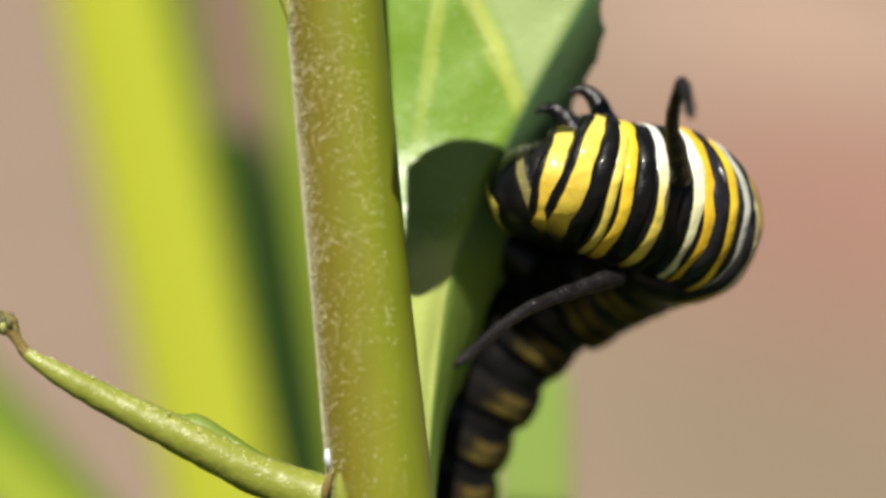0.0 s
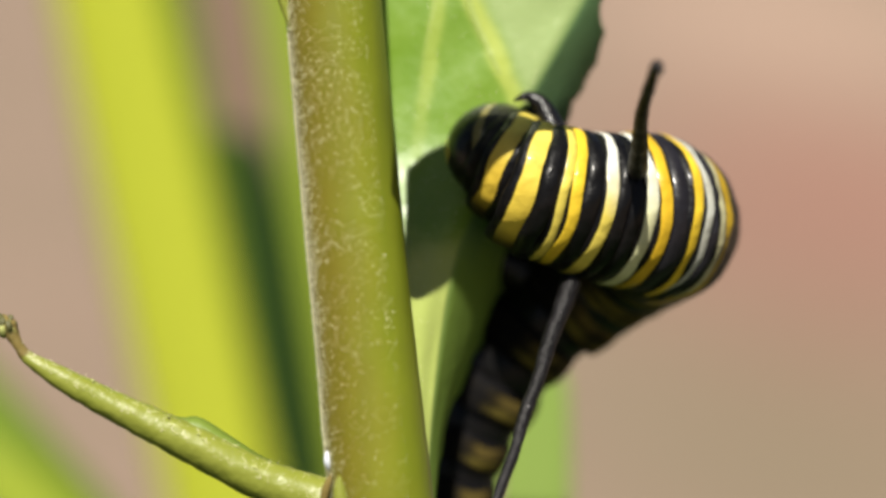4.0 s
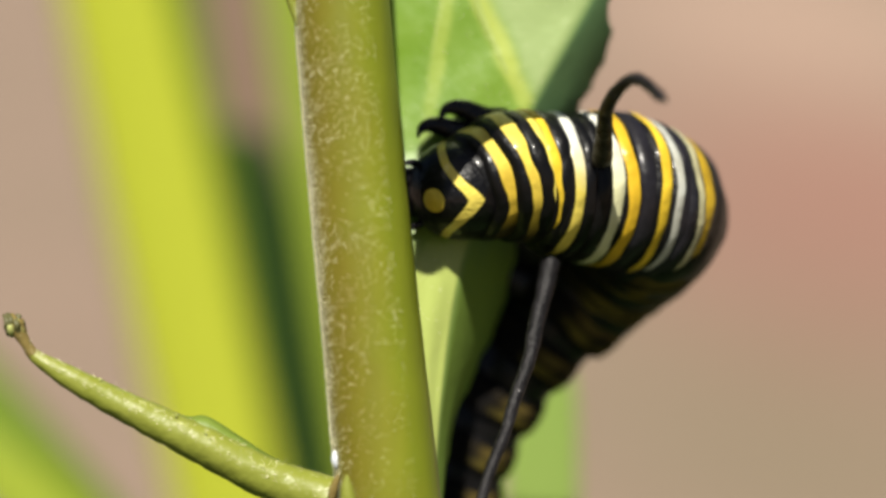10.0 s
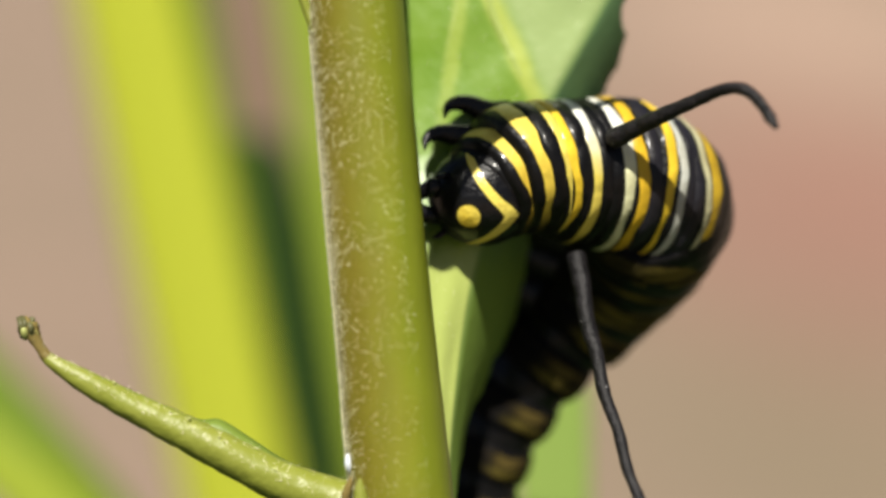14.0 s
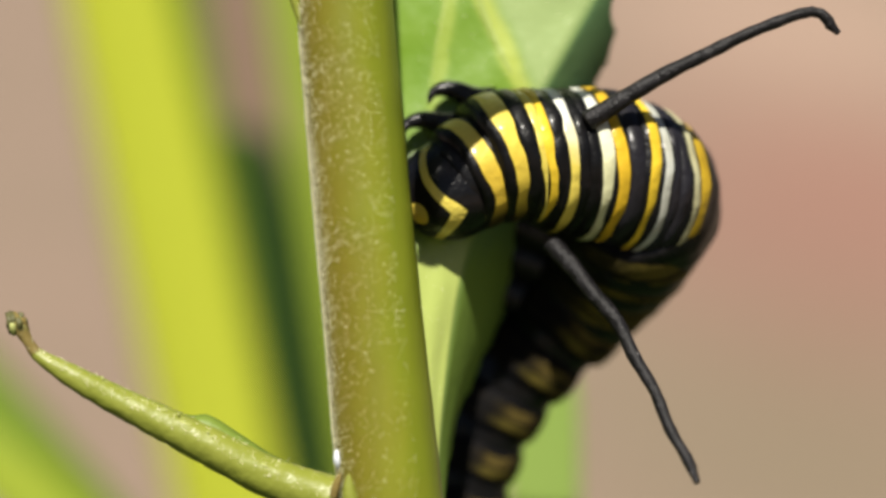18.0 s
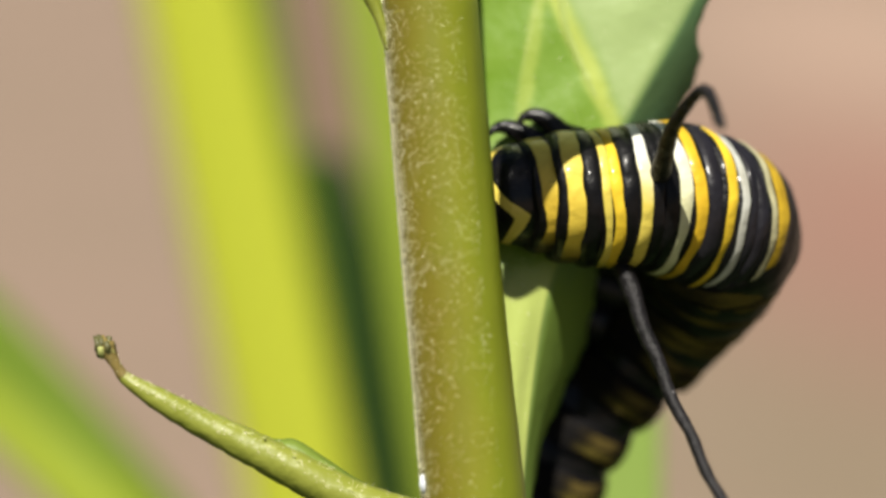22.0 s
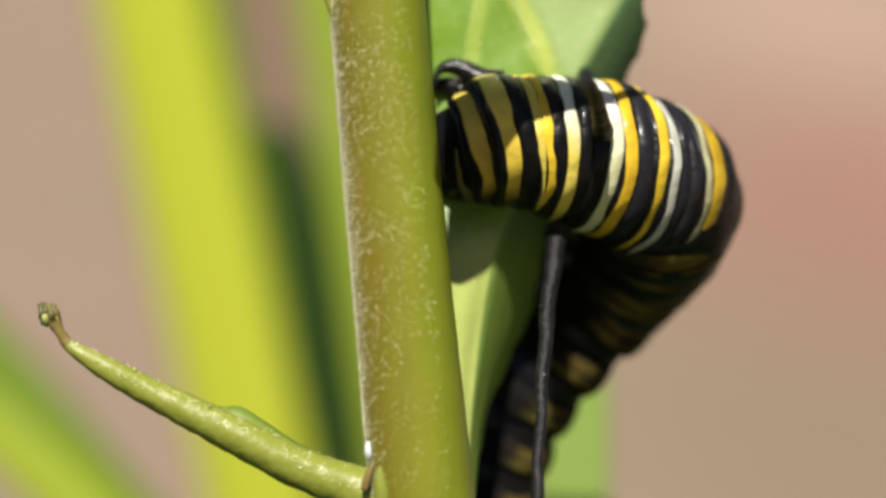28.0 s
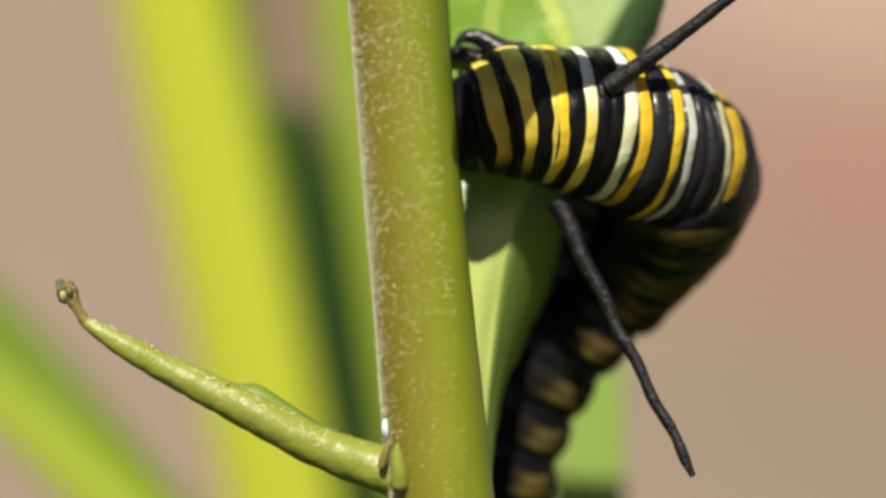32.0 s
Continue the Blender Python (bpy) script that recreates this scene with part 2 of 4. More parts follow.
def velvet_mat():
    """Dark brown-black skin with fine grain and painted pale glints of tiny bristles."""
    m = Mat("velvet_black")
    uv = m.n("TexCoord").outputs["Object"]
    c = m.n("VectorMath", Vector=uv)
    m.set(c.inputs[1], m.n("CombineXYZ", X=m.math("MULTIPLY", m.n("ObjectInfo").outputs["Random"], 0.4)).outputs[0])
    fine, mid = m.noise(3800, 4, c.outputs[0]), m.noise(1100, 3, c.outputs[0])
    col = m.ramp(mid, [(0.3, (0.003, 0.0027, 0.003)), (0.7, (0.012, 0.0105, 0.012))])
    # glints on bristle tips, painted as grey dots
    cell = m.n("TexVoronoi", Vector=c.outputs[0], Scale=3200.0, Randomness=1.0)
    tip = m.ramp(cell.outputs["Distance"], [(0.10, (1, 1, 1)), (0.17, (0, 0, 0))])
    pick = m.ramp(m.n("SeparateColor", Color=cell.outputs["Color"]).outputs[0], [(0.80, (0, 0, 0)), (0.82, (1, 1, 1))])
    col = m.mix(m.math("MULTIPLY", m.math("MULTIPLY", tip, pick), 0.75), col, (0.42, 0.40, 0.40))
    m.surface(col, 0.5, 0.25)
    m.bump(m.math("ADD", fine, m.math("MULTIPLY", mid, 1.6)), 0.9, 0.00012)
    return m.m


def ground_mat():
    m = Mat("dry_soil")
    c = m.n("TexCoord").outputs["Object"]
    big = m.noise(1.3, 3, c)
    mid = m.noise(7, 4, c)
    fine = m.noise(90, 5, c)
    col = m.ramp(big, [(0.3, (0.198, 0.147, 0.110)), (0.5, (0.222, 0.157, 0.122)), (0.7, (0.250, 0.171, 0.138))])
    col = m.mix(m.math("MULTIPLY", mid, 0.4), col, (0.235, 0.185, 0.13))
    col = m.mix(m.math("MULTIPLY", fine, 0.3), col, (0.19, 0.145, 0.105))
    far = m.n("VectorMath", Vector=m.n("Mapping", Vector=c, Location=(-0.56, -0.93, 0), Scale=(1, 0.36, 1)).outputs[0])
    far.operation = "LENGTH"
    red = m.ramp(m.math("ADD", far.outputs["Value"], m.math("MULTIPLY", m.math("SUBTRACT", mid, 0.5), 0.12)), [(0.0, (1, 1, 1)), (0.56, (0, 0, 0))], "EASE")
    col = m.mix(m.math("MULTIPLY", red, 0.74), col, (0.245, 0.121, 0.094))
    # darker olive patch on the nearer soil at the right
    near = m.n("VectorMath", Vector=m.n("Mapping", Vector=c, Location=(-0.30, -0.72, 0), Scale=(1, 0.45, 1)).outputs[0])
    near.operation = "LENGTH"
    olive_soil = m.ramp(m.math("ADD", near.outputs["Value"], m.math("MULTIPLY", m.math("SUBTRACT", mid, 0.5), 0.15)), [(0.0, (1, 1, 1)), (0.42, (0, 0, 0))], "EASE")
    col = m.mix(m.math("MULTIPLY", olive_soil, 0.6), col, (0.165, 0.135, 0.085))
    brick = m.n("VectorMath", Vector=m.n("Mapping", Vector=c, Location=(-0.36, -0.80, 0), Scale=(1, 0.36, 1)).outputs[0])
    brick.operation = "LENGTH"
    clay = m.ramp(m.math("ADD", brick.outputs["Value"], m.math("MULTIPLY", m.math("SUBTRACT", mid, 0.5), 0.15)), [(0.0, (1, 1, 1)), (0.26, (0, 0, 0))], "EASE")
    col = m.mix(m.math("MULTIPLY", clay, 0.5), col, (0.215, 0.118, 0.090))
    # far soil at the right, a patch of light painted in
    pale = m.n("VectorMath", Vector=m.n("Mapping", Vector=c, Location=(-0.75, -1.6, 0), Scale=(1, 0.36, 1)).outputs[0])
    pale.operation = "LENGTH"
    lit_soil = m.ramp(m.math("ADD", pale.outputs["Value"], m.math("MULTIPLY", m.math("SUBTRACT", mid, 0.5), 0.15)), [(0.0, (1, 1, 1)), (0.75, (0, 0, 0))], "EASE")
    col = m.mix(m.math("MULTIPLY", lit_soil, 0.75), col, (0.345, 0.24, 0.185))
    # dark ground round the plants' feet, unseen, added to cut bounced light
    foot_way = m.n("VectorMath", Vector=m.n("Mapping", Vector=c, Location=(0, 0.35, 0)).outputs[0])
    foot_way.operation = "LENGTH"
    bounce_cut = m.ramp(m.math("ADD", m.math("ADD", m.math("MULTIPLY", foot_way.outputs["Value"], 0.5), m.math("MULTIPLY", m.math("SUBTRACT", mid, 0.5), 0.3)), m.math("MULTIPLY", m.math("SUBTRACT", big, 0.5), 0.5)), [(0.52, (1, 1, 1)), (0.70, (0, 0, 0))], "EASE")
    col = m.mix(bounce_cut, col, m.mix(m.math("MULTIPLY", m.math("ADD", fine, mid), 0.5), (0.012, 0.014, 0.007), (0.065, 0.062, 0.035)))
    m.surface(col, 0.95, 0.2)
    m.bump(fine, 0.5, 0.01)
    return m.m


M_STEM = stem_mat()
M_HAIR = plain("pale_hair", (0.78, 0.74, 0.46), (0.90, 0.87, 0.64), 900, 0.22)
M_LEAF = broad_leaf_mat()
M_VEIN = plain("leaf_vein", (0.24, 0.32, 0.056), (0.304, 0.368, 0.096), 800, 0.5)
M_MARGIN = plain("blade_margin", (0.115, 0.17, 0.018), (0.16, 0.22, 0.032), 500, 0.5)
M_STALK = plain("leaf_stalk", (0.140, 0.172, 0.012), (0.265, 0.275, 0.05), 600, 0.42, 0.4)
M_WITHER = plain("withered_tissue", (0.03, 0.035, 0.010), (0.15, 0.14, 0.05), 2500, 0.5, 0.8)
M_SAP = plain("dried_sap", (0.5, 0.55, 0.62), (0.7, 0.72, 0.76), 900, 0.3)
M_TORN = plain("torn_margin", (0.30, 0.33, 0.08), (0.44, 0.45, 0.18), 2500, 0.4, 0.6)
M_SCAR = plain("dry_scar", (0.13, 0.085, 0.018), (0.22, 0.17, 0.045), 1500, 0.8, 0.6)
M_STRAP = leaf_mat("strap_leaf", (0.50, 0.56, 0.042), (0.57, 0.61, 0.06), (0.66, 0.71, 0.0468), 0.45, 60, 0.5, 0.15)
M_BLADE = leaf_mat("green_blade", (0.117, 0.195, 0.0156), (0.164, 0.242, 0.0273), (0.296, 0.406, 0.0351), 0.4, 60, 0.5, 0.15)
M_MID = leaf_mat("mid_blade", (0.235, 0.325, 0.025), (0.285, 0.365, 0.04), (0.40, 0.51, 0.05), 0.4, 60, 0.5, 0.15)
M_LIME = leaf_mat("sunlit_lime_blade", (0.27, 0.345, 0.03), (0.33, 0.39, 0.045), (0.45, 0.52, 0.04), 0.4, 60, 0.5, 0.15)
M_PALE = leaf_mat("pale_blade", (0.26, 0.40, 0.075), (0.34, 0.46, 0.12), (0.383, 0.51, 0.085), 0.4, 60, 0.5, 0.15)
# green darkened to stand for shade; the unseen leaves use it too
M_SHADE = leaf_mat("shade_dark_blade", (0.022, 0.052, 0.012), (0.034, 0.068, 0.016), (0.015, 0.035, 0.008), 0.12, 60, 0.5, 0.15)
M_GAP = leaf_mat("gap_tan", (0.16, 0.112, 0.078), (0.235, 0.16, 0.117), (0.14, 0.10, 0.04), 0.15, 60, 0.7, 0.1)
M_SOIL = ground_mat()
M_TENT = velvet_mat()
M_LEG = plain("glossy_black", (0.004, 0.004, 0.005), (0.009, 0.008, 0.009), 1400, 0.26, 0.7, 0.28)
RING = {
    "B": stripe_mat("black_band", [], 0.0),
    # black with sky sheen and fine hairs put into its base colour
    "g": stripe_mat("sheen_slate_band", [], 0.3, SHEEN_SLATE),
    "M": stripe_mat("collar_band", [(0.20, 0.64, LEMON)], 0.12, low=(0.66, 0.46, 0.05), sides=(0.40, 0.95)),
    "N": stripe_mat("wide_lemon_band", [(0.22, 0.84, LEMON)], 0.1, low=(0.70, 0.52, 0.065), sides=(0.43, 0.95)),
    "l": stripe_mat("thin_lemon_band", [(0.30, 0.84, LEMON)], 0.1, ragged=0.16),
    "Y": stripe_mat("yellow_band", [(0.18, 0.78, YELLOW)], 0.05, ragged=0.16),
    "C": stripe_mat("cream_band", [(0.22, 0.82, WHITE)], 0.05, low=LEMON),
    "W": stripe_mat("white_band", [(0.17, 0.82, WHITE)], 0.05, low=(0.66, 0.66, 0.40), ragged=0.16, sides=(0.545, 0.95)),
    "A": stripe_mat("amber_band", [(0.18, 0.66, AMBER)], 0.12, sides=(0.545, 0.95)),
    "D": stripe_mat("second_amber_band", [(0.34, 0.82, YELLOW)], 0.10, sides=(0.545, 0.95)),
    "G": stripe_mat("grey_white_band", [(0.28, 0.66, (0.46, 0.47, 0.42))], 0.18, sides=(0.545, 0.95)),
    "h": stripe_mat("hairline_band", [(0.35, 0.68, (0.45, 0.43, 0.26))], 0.25, sides=(0.545, 0.95)),
    "E": stripe_mat("rear_yellow_band", [(0.20, 0.64, (0.44, 0.29, 0.02))], 0.25, sides=(0.545, 0.95)),
    # rear bands: yellow with its shade put into the colour
    "O": stripe_mat("shaded_olive_band", [(0.16, 0.48, SHADED_OLIVE), (0.56, 0.84, SHADED_OLIVE)], 0.55, sides=(0.46, 0.97), matt=0.3),
    "o": stripe_mat("shaded_broken_band", [(0.18, 0.50, SHADED_TAN), (0.57, 0.82, SHADED_OLIVE)], 0.75, sides=(0.40, 0.99), matt=0.35),
}


# ------------------------------------------------------------------ building helpers
def at(u, v, d=0.0):
    """A place in the plant's own frame, in millimetres, from a plan sheet drawn in 0.03 mm units; d: millimetres behind the plane in focus."""
    k = 0.03 * (1 + d / REACH)
    return Vector(((u - 784) * k, d, (441 - v) * k))


def thing(name, base, label, category, kind="", group=""):
    ob = new(name)
    ob.empty_display_size = 0.005
    ob.matrix_basis = BASE @ Matrix.Translation(Vector(base) * MM)
    ob["shift"] = [float(c) for c in base]
    return tagged(ob, label, category, group, kind)


def mesh_ob(name, verts, faces, material, uvs=None, smooth=True):
    me = bpy.data.meshes.new(name)
    me.from_pydata([tuple(v) for v in verts], [], faces)
    me.materials.append(material)
    if uvs is not None:
        layer = me.uv_layers.new(name="UVMap")
        idx = np.empty(len(me.loops), dtype=np.int32)
        me.loops.foreach_get("vertex_index", idx)
        layer.data.foreach_set("uv", np.array(uvs, dtype=np.float32)[idx].ravel())
    me.polygons.foreach_set("use_smooth", [smooth] * len(me.polygons))
    me.update()
    return new(name, me)


def part(name, verts, faces, material, parent, label="", uvs=None, local=False, smooth=True):
    """One mesh under a thing. verts in millimetres of the plant's frame, or of the part's own space when local."""
    off = Vector((0, 0, 0)) if local else Vector(parent.get("shift", (0, 0, 0)))
    ob = mesh_ob(name, [(Vector(v) - off) * MM for v in verts], faces, material, uvs, smooth)
    ob.parent = parent
    return tagged(ob, label) if label else ob


def spline(points, n):
    """n + 1 samples of a smooth line through the points (any dimension)."""
    p = np.array(points, dtype=float)
    p = np.vstack([2 * p[0] - p[1], p, 2 * p[-1] - p[-2]])
    out, spans = [], len(p) - 3
    for i in range(n + 1):
        x = min(i / n * spans, spans - 1e-9)
        k, f = int(x), x - int(x)
        a, b, c, d = p[k:k + 4]
        out.append(0.5 * (2 * b + (c - a) * f + (2 * a - 5 * b + 4 * c - d) * f * f + (3 * b - a - 3 * c + d) * f ** 3))
    return np.array(out)


def bend(start, before, end, n):
    """A run from start, leaving it as the step from before came, to end; rows of any length."""
    a, b, e = (np.array(p, dtype=float) for p in (start, before, end))
    reach = np.linalg.norm(e[:3] - a[:3])
    way = (a - b) / np.linalg.norm((a - b)[:3])
    c = a + way * reach * 0.45
    c[3:] = (a[3:] + e[3:]) / 2
    return np.array([a * (1 - f) ** 2 + c * 2 * f * (1 - f) + e * f * f for f in np.linspace(0, 1, n + 1)])


def tube(points, sides=24, cap=True, squash=1.0, rough=0.0, seed=0):
    """A round tube along points of (x, y, z, radius)."""
    rng = np.random.RandomState(seed)
    p = np.array(points, dtype=float)
    verts, faces = [], []
    ref = Vector((0.13, -0.97, 0.2))
    for i in range(len(p)):
        t = Vector(p[min(i + 1, len(p) - 1)][:3] - p[max(i - 1, 0)][:3]).normalized()
        a = (ref - t * ref.dot(t)).normalized()
        b = t.cross(a)
        for k in range(sides):
            w = 2 * math.pi * k / sides
            r = p[i][3] * (1 + rough * (rng.rand() - 0.5))
            verts.append(Vector(p[i][:3]) + a * math.cos(w) * r * squash + b * math.sin(w) * r)
    for i in range(len(p) - 1):
        for k in range(sides):
            j = (k + 1) % sides
            faces.append((i * sides + k, i * sides + j, (i + 1) * sides + j, (i + 1) * sides + k))
    if cap:
        faces.append(tuple(range(sides))[::-1])
        faces.append(tuple(len(verts) - sides + k for k in range(sides)))
    return verts, faces


def sheet(rows, thick):
    """A leaf blade with thickness from rows of points (a grid)."""
    g = np.array(rows, dtype=float)
    n, m = g.shape[:2]
    du, dv = np.gradient(g, axis=0), np.gradient(g, axis=1)
    nor = np.cross(du, dv)
    nor /= np.linalg.norm(nor, axis=2, keepdims=True) + 1e-12
    edge = np.ones((n, m, 1))
    top, low = (g + nor * thick / 2 * edge).reshape(-1, 3), (g - nor * thick / 2 * edge).reshape(-1, 3)
    verts = [Vector(v) for v in np.vstack([top, low])]
    o, faces = n * m, []
    for i in range(n - 1):
        for j in range(m - 1):
            a, b, c, d = i * m + j, i * m + j + 1, (i + 1) * m + j + 1, (i + 1) * m + j
            faces += [(a, b, c, d), (o + d, o + c, o + b, o + a)]
    for i in range(n - 1):
        for j in (0, m - 1):
            a, d = i * m + j, (i + 1) * m + j
            faces.append((a, d, o + d, o + a) if j == 0 else (d, a, o + a, o + d))
    for j in range(m - 1):
        for i in (0, n - 1):
            a, b = i * m + j, i * m + j + 1
            faces.append((b, a, o + a, o + b) if i == 0 else (a, b, o + b, o + a))
    return verts, faces


def to_local(world_point):
    return BASE.inverted() @ Vector(world_point) / MM


# ------------------------------------------------------------------ ground
def ground():
    n, span = 60, 400.0
    verts, faces = [], []
    for i in range(n + 1):
        for j in range(n + 1):
            x, y = ((2 * i / n - 1) ** 3) * span, ((2 * j / n - 1) ** 3) * span
            verts.append((x, y, 0.012 * noise.noise((x * 3, y * 3, 0)) - 0.012))
    for i in range(n):
        for j in range(n):
            a = i * (n + 1) + j
            faces.append((a, a + n + 1, a + n + 2, a + 1))
    ob = mesh_ob("ground", verts, faces, M_SOIL)
    tagged(ob, "dry pale tan garden soil with an added unseen dark area against bounce, out of focus", "soil", kind="structure")


ground()


def foot(x, y):
    """The plant frame's place of a point on the ground."""
    return to_local((x, y, -0.012))


# ------------------------------------------------------------------ the milkweed with its stem, leaf and eaten stalk
def milkweed():
    root = foot(0.05, 0.02)
    plant = thing("milkweed_plant", root, "hairy green milkweed stem with a broad leaf and eaten stalk", "plant")
    line = [(*at(500, -2200, 0), 2.0), (*at(575, -300, 0), 2.45), (*at(593, 0, 0), 2.52), (*at(610, 200, 0), 2.56), (*at(628, 400, 0), 2.58),
            (*at(648, 600, 0), 2.62), (*at(668, 800, 0), 2.72), (*at(690, 1000, 0), 2.75), (*at(760, 1700, 2), 2.9), (*root, 3.4)]
    pts = spline(line[:8], 90)
    pts = np.vstack([pts, bend(line[7], line[6], line[9], 40)[1:]])
    pts[:, 3] *= 1 + 0.003 * np.sin(np.arange(len(pts)) * 0.9)
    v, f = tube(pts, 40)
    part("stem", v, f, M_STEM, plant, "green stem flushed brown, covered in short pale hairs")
    # short curled hairs
    rng = np.random.RandomState(4)
    hv, hf = [], []
    core = spline(line[1:8], 400)
    for n in range(16000):
        i = rng.randint(40, 380)
        c, r = Vector(core[i][:3]), core[i][3]
        t = Vector(core[i + 1][:3] - core[i - 1][:3]).normalized()
        edge = rng.rand() < 0.5
        w = -math.pi / 2 + abs(rng.normal(0, 0.36)) - 0.12 if edge else -1.3 + 2.0 * rng.rand() ** 1.5
        if i > 215 and rng.rand() < (0.25 if edge else 0.6) * min(1.0, (i - 215) / 60):
            continue
        if not edge and noise.noise((i * 0.06, w * 1.5, 3.0)) + 0.5 < rng.rand() * 0.75:
            continue
        a = Vector((0, -1, 0))
        a = (a - t * a.dot(t)).normalized()
        b = Vector((1, 0, 0))
        b = (b - t * b.dot(t)).normalized()
        out = a * math.cos(w) + b * math.sin(w)
        side = (t * rng.normal(0.3, 0.7) + t.cross(out) * rng.normal(0, 0.7))
        length = rng.uniform(0.08, 0.28) if edge else 0.05 + 0.18 * rng.rand() ** 2.5
        p0 = c + out * (r - 0.02)
        p1 = p0 + out * length * (0.45 if edge else 0.3) + side * length * 0.3
        p2 = p0 + out * length * (0.6 if edge else 0.3) + side * length * 0.8
        k = len(hv)
        wd = rng.uniform(0.010, 0.018) if edge else rng.uniform(0.012, 0.026)
        n1 = out.cross(side + Vector((0.01, 0.02, 0.03))).normalized() * wd
        n2 = out * wd
        hv += [p0 + n1, p0 - n1 * 0.5 + n2, p0 - n1 * 0.5 - n2, p1 + n1 * 0.8, p1 - n1 * 0.4 + n2 * 0.8, p1 - n1 * 0.4 - n2 * 0.8, p2]
        for j in range(3):
            q = (j + 1) % 3
            hf += [(k + j, k + q, k + 3 + q, k + 3 + j), (k + 3 + j, k + 3 + q, k + 6)]
    tagged(part("stem_hairs", hv, hf, M_HAIR, plant, "short pale curled hairs"), kind="stuff")

    # the broad leaf: left panel lit, right panel folded away along a crease
    crease = spline([(1110, -150, 7.4), (1030, 0, 7.2), (925, 190, 6.8), (852, 340, 6.4), (800, 470, 5.2), (765, 700, 3.7), (745, 1000, 1.6)], 60)
    left = spline([(600, -150, 8.4), (580, 0, 8.2), (580, 190, 7.8), (600, 340, 6.0), (640, 470, 3.9), (690, 700, 2.8), (728, 1000, 1.5)], 60)
    right = spline([(1135, -150, 8.2), (1060, 0, 8.2), (1066, 60, 9.6), (1040, 130, 10.2), (1010, 185, 10.2), (985, 260, 11.5), (930, 400, 13.0), (888, 520, 13.0), (826, 650, 10.5), (780, 770, 7.2), (757, 1000, 2.2)], 60)

    def surface_at(i, f):
        q = left[i] + (crease[i] - left[i]) * f
        return q + np.array([0, 0, -0.5 * math.sin(math.pi * f) + 0.035 * math.sin(f * 19 + i * 0.21) + 0.04 * math.sin(i * 0.7 + f * 7)])

    rows = []
    for i in range(61):
        b, c = crease[i], right[i]
        row = [at(*surface_at(i, j / 21)) for j in range(22)]
        for j in range(1, 11):
            f = j / 10
            q = b + (c - b) * f + np.array([6 * math.sin(math.pi * f), 0, 0])
            if j == 10:
                q = q + np.array([3 * math.sin(i * 1.3) + 2 * math.sin(i * 2.9), 0, 0])
            row.append(at(*q))
        rows.append(row)
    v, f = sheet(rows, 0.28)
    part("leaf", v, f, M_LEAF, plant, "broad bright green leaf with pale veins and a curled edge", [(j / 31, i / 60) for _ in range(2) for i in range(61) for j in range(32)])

    def on_leaf(name, path, radius):
        pts = []
        for u, w in spline(path, 30):
            i = float(np.interp(w, crease[:, 1], np.arange(61)))
            lo, hi = (np.array([np.interp(i, np.arange(61), g[:, c]) for c in range(3)]) for g in (left, crease))
            f = (u - lo[0]) / (hi[0] - lo[0])
            d = lo[2] + (hi[2] - lo[2]) * f - 0.5 * math.sin(math.pi * f) + 0.035 * math.sin(f * 19 + i * 0.21) + 0.04 * math.sin(i * 0.7 + f * 7)
            pts.append((*at(u, w, d - 0.1), radius * math.sin(math.pi * (0.5 + 0.49 * len(pts) / 30)) ** 0.8))
        v, f = tube(pts, 16, squash=0.10)
        part(name, v, f, M_VEIN, plant)

    rng = np.random.RandomState(11)
    fv, ff = [], []
    for _ in range(420):
        i, f = rng.uniform(2, 50), rng.uniform(0.35, 1.0)
        k = int(i)
        p = at(*(surface_at(k, f) * (1 - (i - k)) + surface_at(k + 1, f) * (i - k))) + Vector((0, -0.13, 0))
        o = Vector((rng.normal(0, 0.6), -1, rng.normal(0.2, 0.6))).normalized()
        side = Vector((rng.normal(), 0, rng.normal())).normalized()
        h, w = rng.uniform(0.06, 0.22), rng.uniform(0.012, 0.03)
        n = len(fv)
        fv += [p + side * w, p - side * w * 0.5 + Vector((0, 0, w)), p - side * w * 0.5 - Vector((0, 0, w)), p + o * h]
        ff += [(n, n + 1, n + 3), (n + 1, n + 2, n + 3), (n + 2, n, n + 3)]
    tagged(part("leaf_hairs", fv, ff, M_HAIR, plant, "scattered short pale hairs"), kind="stuff")

    on_leaf("midrib", [(822, -100), (838, 0), (872, 82), (900, 145), (918, 188)], 0.42)
    on_leaf("vein", [(798, -100), (775, 0), (752, 120), (742, 215), (733, 340)], 0.26)
    on_leaf("vein", [(950, -40), (925, 10), (905, 60), (885, 100)], 0.13)
    on_leaf("vein", [(730, -30), (760, 10), (790, 60)], 0.10)
    # an unseen leaf overhead, shaped to shade the broad one, that nods a little
    low = spline([(-3.6, 19.3), (-2.7, 19.4), (-1.9, 20.3), (-1.0, 21.8), (0.0, 23.7), (1.2, 25.3), (3.2, 26.7), (5.7, 28.7)], 30)
    high = spline([(-3.6, 28.8), (-2.7, 29.8), (-1.9, 30.3), (-1.0, 30.7), (0.0, 30.8), (1.2, 30.6), (3.2, 30.1), (5.7, 29.5)], 30)
    hinge = Vector((5.7, -14.0, 29.1))
    rows = []
    for a, b in zip(low, high):
        rows.append([Vector((a[0] + (b[0] - a[0]) * e, -14.0 - 0.7 * math.sin(math.pi * e), a[1] + (b[1] - a[1]) * e)) - hinge for e in np.linspace(0, 1, 9)])
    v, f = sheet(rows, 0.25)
    young = part("leaf", v, f, M_SHADE, plant, "unseen young dark leaf higher on the stem, shaped to cast shade", local=True)
    young.location = (hinge - Vector(plant["shift"])) * MM
